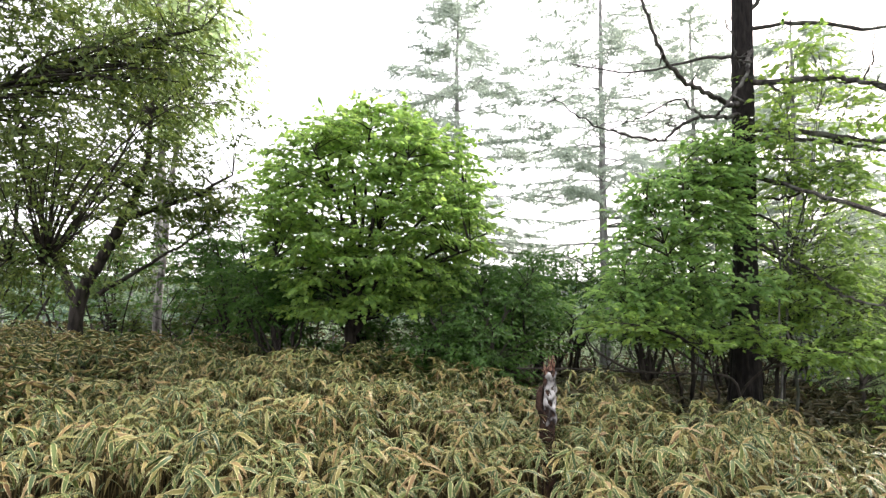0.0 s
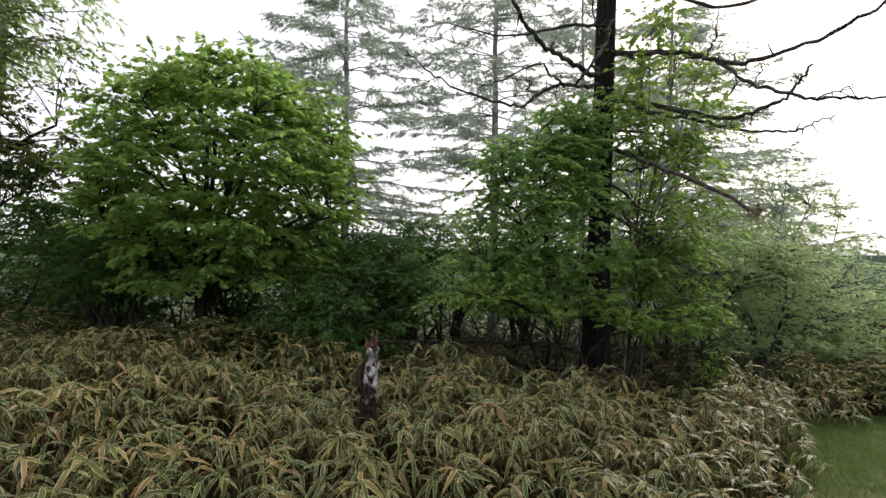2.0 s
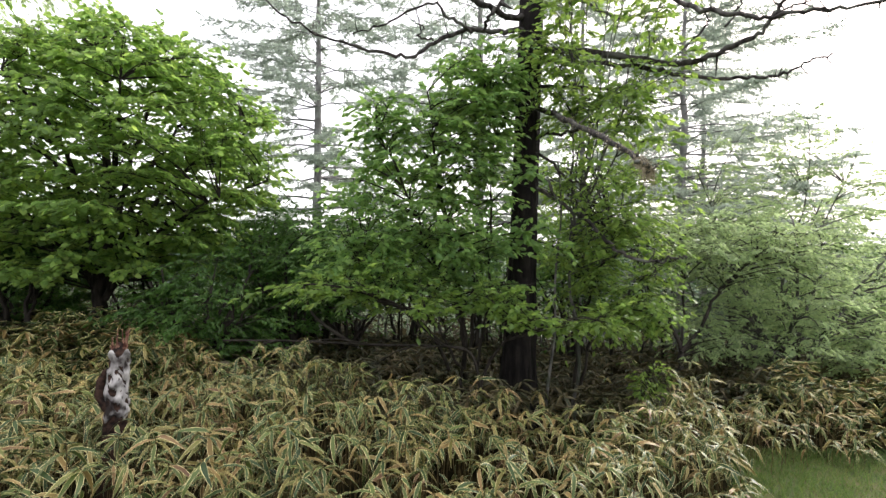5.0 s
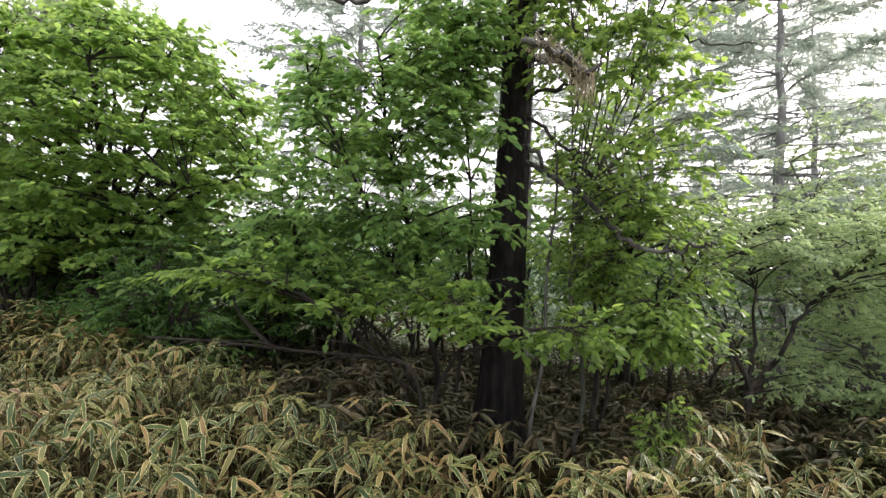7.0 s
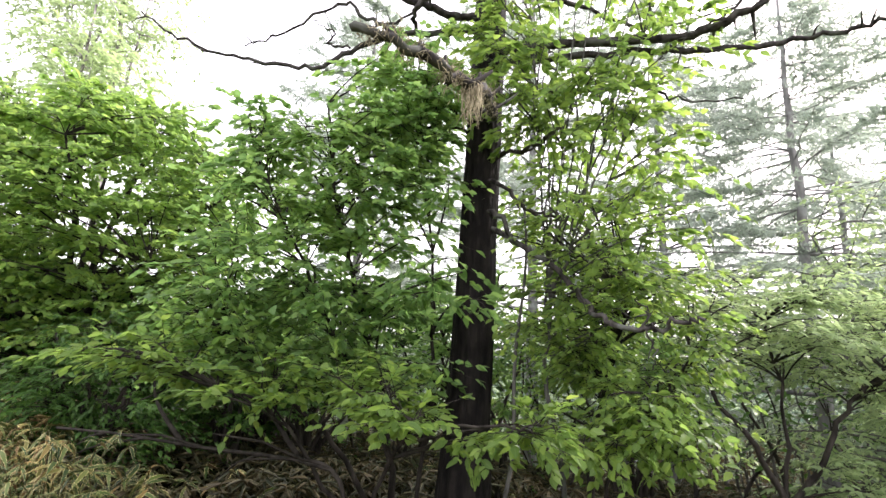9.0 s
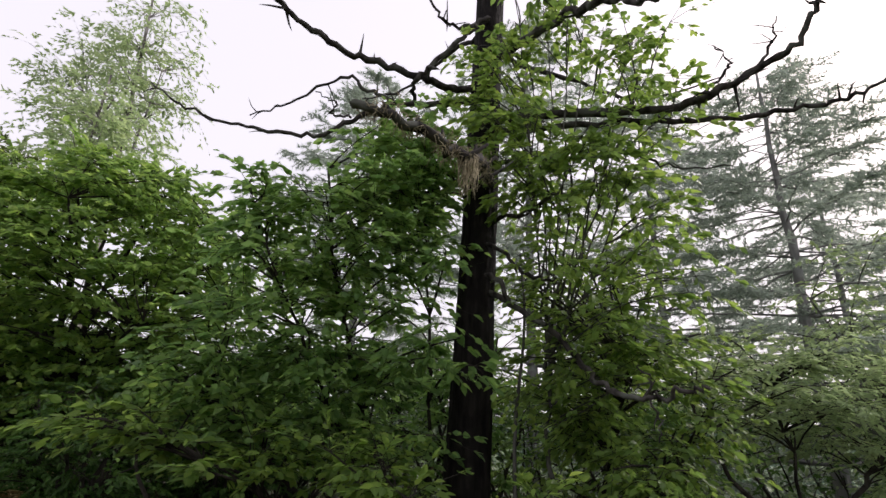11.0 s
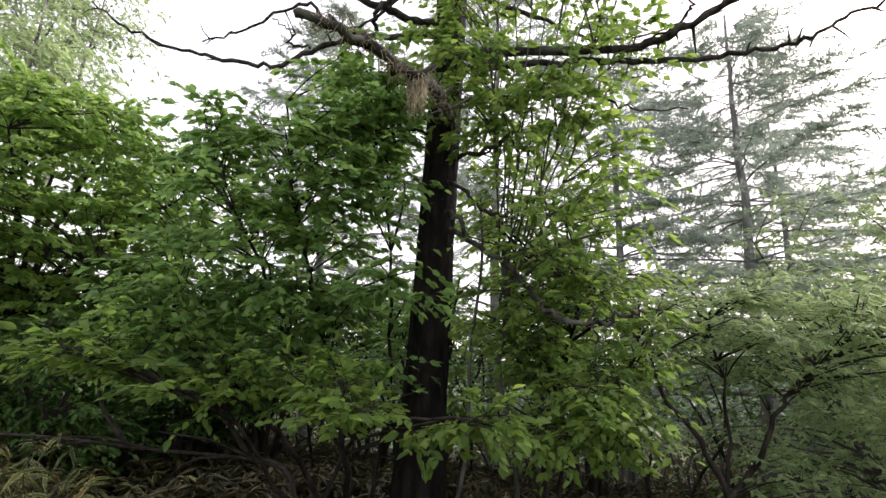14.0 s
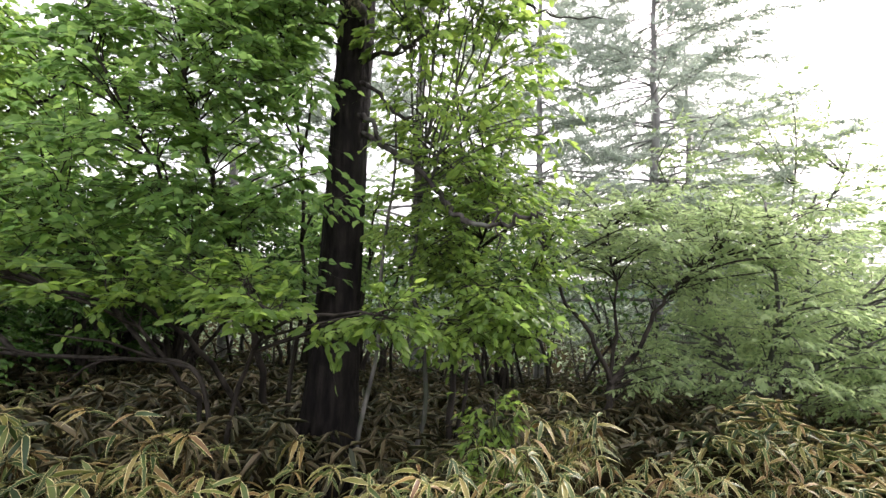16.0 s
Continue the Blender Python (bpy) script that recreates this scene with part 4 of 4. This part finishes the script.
broadleaf("broadleaf_tree", "crooked dark tree with spreading leafy limbs", "tree", (-5.6, 7.4),
          [([(-5.6, 7.4, zz(-5.6, 7.4) - 0.1), (-5.7, 7.4, 1.2), (-5.2, 7.3, 2.2), (-4.7, 7.2, 3.2), (-4.5, 7.0, 4.2)], 0.12, 0.03),
           ([(-5.65, 7.4, 1.1), (-6.2, 7.3, 2.4), (-6.6, 7.0, 3.8)], 0.07, 0.02), ([(-5.0, 7.3, 2.6), (-3.9, 7.3, 3.0), (-3.3, 7.2, 3.3)], 0.05, 0.015),
           ([(-5.4, 7.4, 1.4), (-4.6, 7.6, 2.0), (-4.0, 7.8, 2.5)], 0.04, 0.012)],
          [(-5.2, 7.2, 3.9, 2.3, 1.4, 1.7, 190, 0.5), (-4.0, 7.4, 2.9, 1.2, 0.8, 0.7, 50, 0.45)], OVAL, 0.075, LEAF_OVER, BARK_BROAD, 83, twigs=9, per=10, flat=0.3, droop=0.3, shell=0.3)
broadleaf("broadleaf_tree", "near tree hanging leafy twigs over the bamboo grass", "tree", (-6.6, 3.6),
          [([(-6.6, 3.6, zz(-6.6, 3.6) - 0.1), (-6.5, 3.6, 1.6), (-6.2, 3.6, 3.0), (-5.9, 3.6, 4.4)], 0.16, 0.05),
           ([(-6.4, 3.6, 2.2), (-5.0, 4.0, 2.9), (-3.8, 4.1, 3.5), (-2.3, 4.1, 3.95)], 0.06, 0.012), ([(-6.3, 3.6, 2.8), (-4.6, 3.8, 3.8), (-3.2, 3.8, 4.2)], 0.05, 0.012),
           ([(-6.5, 3.6, 1.6), (-5.2, 4.2, 1.9), (-3.9, 4.5, 1.75)], 0.045, 0.01), ([(-6.2, 3.6, 3.4), (-4.8, 4.4, 4.4), (-3.4, 4.8, 4.9)], 0.05, 0.012)],
          [(-4.0, 4.2, 2.9, 1.4, 0.8, 1.0, 110, 0.42), (-2.8, 4.1, 3.75, 1.15, 0.7, 0.7, 75, 0.4), (-4.2, 4.5, 1.8, 1.0, 0.6, 0.5, 34, 0.36), (-4.2, 4.3, 4.3, 1.6, 0.9, 0.7, 70, 0.4)],
          OVAL, 0.056, LEAF_OVER, BARK_BROAD, 84, twigs=9, per=8, flat=0.7, droop=0.3, shell=0.2, limb=0.02)


# ---- broken birch stump, fallen branch ----
def birch_stump():
    rr = np.random.default_rng(91)
    x, y = 0.795, 3.56
    z = zz(x, y)
    stump = thing("tree_stump", (x, y, z), "broken rotten birch stump with white bark and splintered top", "stump")
    core = Soup()
    tube(core, [(x - 0.02, y, z - 0.05), (x - 0.015, y, z + 0.3), (x, y, z + 0.6), (x + 0.012, y, z + 0.91)], 0.072, 0.040, 14, 0.10, rr)
    part("rotten_core", core, WOOD_ROT, stump)
    bark = Soup()
    sides, rows = 26, 26
    verts, faces = [], []
    for i in range(rows + 1):
        f = i / rows
        for j in range(sides + 1):
            a = -2.5 + 3.3 * j / sides
            r = 0.062 - 0.014 * f + 0.005 * math.sin(a * 3 + i * 0.8) + 0.004 * math.sin(i * 1.1 + a) + rr.normal(0, 0.0012)
            verts.append((x - 0.004 + 0.016 * f + math.cos(a) * r, y + math.sin(a) * r, z + 0.53 + 0.36 * f + 0.02 * math.sin(a * 4 + 9 * f)))
    for i in range(rows):
        for j in range(sides):
            torn = math.sin(j * 0.55 + i * 0.35) + 0.8 * math.sin(i * 0.9 - j * 0.3) + 0.5 * (j < 7) - 0.25 * (i > 14)
            if torn < 0.85 and rr.random() > 0.04:
                k = i * (sides + 1) + j
                faces.append((k, k + 1, k + sides + 2, k + sides + 1))
    bark.add(verts, faces)
    ob = part("white_bark", bark, BARK_STUMP, stump, "peeling white bark")
    thick = ob.modifiers.new("thickness", "SOLIDIFY")
    thick.thickness = 0.004
    knob = Soup()
    tube(knob, [(x - 0.03, y - 0.01, z + 0.58), (x - 0.075, y - 0.02, z + 0.66), (x - 0.072, y - 0.02, z + 0.74), (x - 0.05, y - 0.01, z + 0.79)], 0.034, 0.014, 9, 0.15, rr)
    part("rotten_knob", knob, WOOD_ROT, stump)
    for k in range(14):
        sp = Soup()
        a = k * 0.47
        p = np.array((x + 0.01 + math.cos(a) * 0.03, y + math.sin(a) * 0.03, z + 0.84))
        tube(sp, [p, p + (math.cos(a) * 0.006, 0, 0.06), p + (math.cos(a) * 0.012 + rr.normal(0, 0.008), rr.normal(0, 0.006), rr.uniform(0.04, 0.19))], 0.011, 0.002, 5, 0.15, rr)
        part("splinter", sp, WOOD_RED, stump)


def fallen_branch():
    rr = np.random.default_rng(92)
    line = smooth_line([(3.05, 4.72, zz(3.05, 4.72) - 0.03), (3.0, 4.7, 0.45), (2.9, 4.69, 0.70), (2.62, 4.71, 0.735), (2.1, 4.78, 0.735), (1.4, 4.92, 0.74), (0.8, 5.05, 0.72)], 6)
    b = thing("fallen_branch", (3.05, 4.72, zz(3.05, 4.72)), "crooked dead branch fallen across the bamboo grass", "branch")
    s = Soup()
    tube(s, line, 0.014, 0.007, 8, 0.12, rr)
    part("limb", s, BARK_BROAD, b)
    for pts in ([(2.72, 4.70, 0.735), (2.5, 4.8, 0.90), (2.25, 4.92, 1.08), (1.9, 5.0, 1.15)], [(1.95, 4.8, 0.735), (1.6, 4.95, 0.95), (1.5, 5.0, 1.2)]):
        t = Soup()
        tube(t, smooth_line(pts, 5), 0.016, 0.006, 6, 0.1, rr)
        part("side_branch", t, BARK_BROAD, b)
    for i in (12, 16, 20, 24, 28, 31):
        t = Soup()
        d = unit(rr.normal(size=3) * (1, 0.5, 0.6) + np.array((-0.8, 0, 0.3)))
        ln = rr.uniform(0.2, 0.6)
        tube(t, [line[i], line[i] + d * ln * 0.5 + (0, 0, 0.03), line[i] + d * ln], 0.009, 0.003, 5, 0.1, rr)
        part("twig", t, BARK_BROAD, b)


birch_stump()
fallen_branch()


# ---- far woods, and a glowing ring as the mist beyond ----
def far_woods():
    rr = np.random.default_rng(95)
    trunks, crown = Soup(), Soup()
    pos, way, up, size = [], [], [], []
    for _ in range(270):
        x, y = rr.uniform(-22, 28), 11.5 + 16 * rr.uniform(0, 1) ** 1.4
        west = x < -2.5
        z = zz(x, y)
        h = rr.uniform(1.3, 6.0) if west else rr.uniform(1.4, 3.4)
        lean = rr.normal(0, 0.25, 2)
        if _ % 4 == 0:
            tube(trunks, smooth_line([(x, y, z - 0.1), (x + lean[0], y, z + h * 0.4), (x + lean[0] * 1.3 + rr.normal(0, 0.2), y + lean[1], z + h * 0.85)], 3), rr.uniform(0.02, 0.07), 0.015, 5)
        k = 84
        q = unit(rr.normal(size=(k, 3))) * rr.uniform(0.3, 1.0, (k, 1)) * (1.5, 1.2, 0.9)
        q[:, 2] = np.round(q[:, 2] * 3 + rr.normal(0, 0.15, k)) / 3 + rr.normal(0, 0.05, k)
        q[::3, 2] -= rr.uniform(0.2, 0.9, len(q[::3])) * h
        pos.append(q + (x + lean[0], y, z + h * 0.9))
        way.append(rr.normal(size=(k, 3)) * (1, 1, 0.4))
        up.append(np.array((0, 0, 1.0)) + rr.normal(0, 0.4, (k, 3)))
        size.append(rr.uniform(0.14, 0.24, k))
    scatter(crown, OVAL, np.concatenate(pos), np.concatenate(way), np.concatenate(up), np.concatenate(size))
    tagged(part("far_woods_stems", trunks, BARK_FAR_HAZED, None), "thin grey stems of distant woodland in mist", "woods", kind="stuff")
    tagged(part("far_woods", crown, LEAF_WOODS_HAZED, None), "pale distant woodland foliage dissolving in the mist", "woods", kind="stuff")


# added ring that glows by itself to fill the horizon behind the trees
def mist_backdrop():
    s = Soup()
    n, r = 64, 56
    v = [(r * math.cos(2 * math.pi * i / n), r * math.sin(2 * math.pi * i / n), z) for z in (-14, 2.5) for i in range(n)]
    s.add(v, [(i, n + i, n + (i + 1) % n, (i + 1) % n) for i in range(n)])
    tagged(part("backdrop", s, MIST, None), "self-lit grey-green ring standing in for the misty distance", "distance", kind="structure")


def thicket():
    """Crooked thin stems and dim leaves that close the wood behind the nearer trees."""
    rr = np.random.default_rng(97)
    groups = {0: [Soup(), [], [], [], []], 1: [Soup(), [], [], [], []]}
    for _ in range(260):
        x, y = rr.uniform(-11, 13), 8.0 + 5.5 * rr.uniform(0, 1)
        if y < 9.0 and -3.6 < x < 0.6:
            continue
        stems, pos, way, up, size = groups[int(y > 9.6)]
        z, h = zz(x, y), rr.uniform(1.2, 2.7)
        a = rr.uniform(0, 6.28)
        lean = np.array((math.cos(a), math.sin(a) * 0.6)) * rr.uniform(0.1, 0.8)
        line = smooth_line([(x, y, z - 0.1), (x + lean[0] * 0.2 + rr.normal(0, 0.16), y + lean[1] * 0.2, z + h * 0.3), (x + lean[0] * 0.5 + rr.normal(0, 0.22), y + lean[1] * 0.5, z + h * 0.62), (x + lean[0], y + lean[1], z + h)], 4)
        tube(stems, line, rr.uniform(0.012, 0.035), 0.006, 5)
        for _b in range(3):
            i = rr.integers(4, len(line) - 1)
            d = unit(rr.normal(size=3) * (1, 1, 0.5) + np.array((0, 0, 0.4)))
            tube(stems, [line[i], line[i] + d * 0.25, line[i] + d * rr.uniform(0.4, 0.8) + np.array((0, 0, 0.05))], 0.009, 0.003, 4, cap=False)
        k = 130
        q = unit(rr.normal(size=(k, 3))) * rr.uniform(0.2, 1.0, (k, 1)) * (0.85, 0.7, 0.34)
        q[::3, 2] -= rr.uniform(0.3, 1.3, len(q[::3]))
        pos.append(q + line[-1] + (0, 0, -0.15))
        way.append(rr.normal(size=(k, 3)) * (1, 1, 0.35))
        up.append(np.array((0, 0, 1.0)) + rr.normal(0, 0.4, (k, 3)))
        size.append(rr.uniform(0.07, 0.12, k))
    # near half coloured dark to dim the gaps, far half paled for mist
    for k, bark, leaf, say in ((0, BARK_BROAD, LEAF_DARK, "the near"), (1, BARK_GREY, LEAF_WOODS_HAZED, "the misty far")):
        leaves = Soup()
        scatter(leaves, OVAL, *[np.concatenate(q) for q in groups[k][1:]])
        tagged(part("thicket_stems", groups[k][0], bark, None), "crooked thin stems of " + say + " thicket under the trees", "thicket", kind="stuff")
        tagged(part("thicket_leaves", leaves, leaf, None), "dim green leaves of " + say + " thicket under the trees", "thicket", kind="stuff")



thicket()
far_woods()
mist_backdrop()
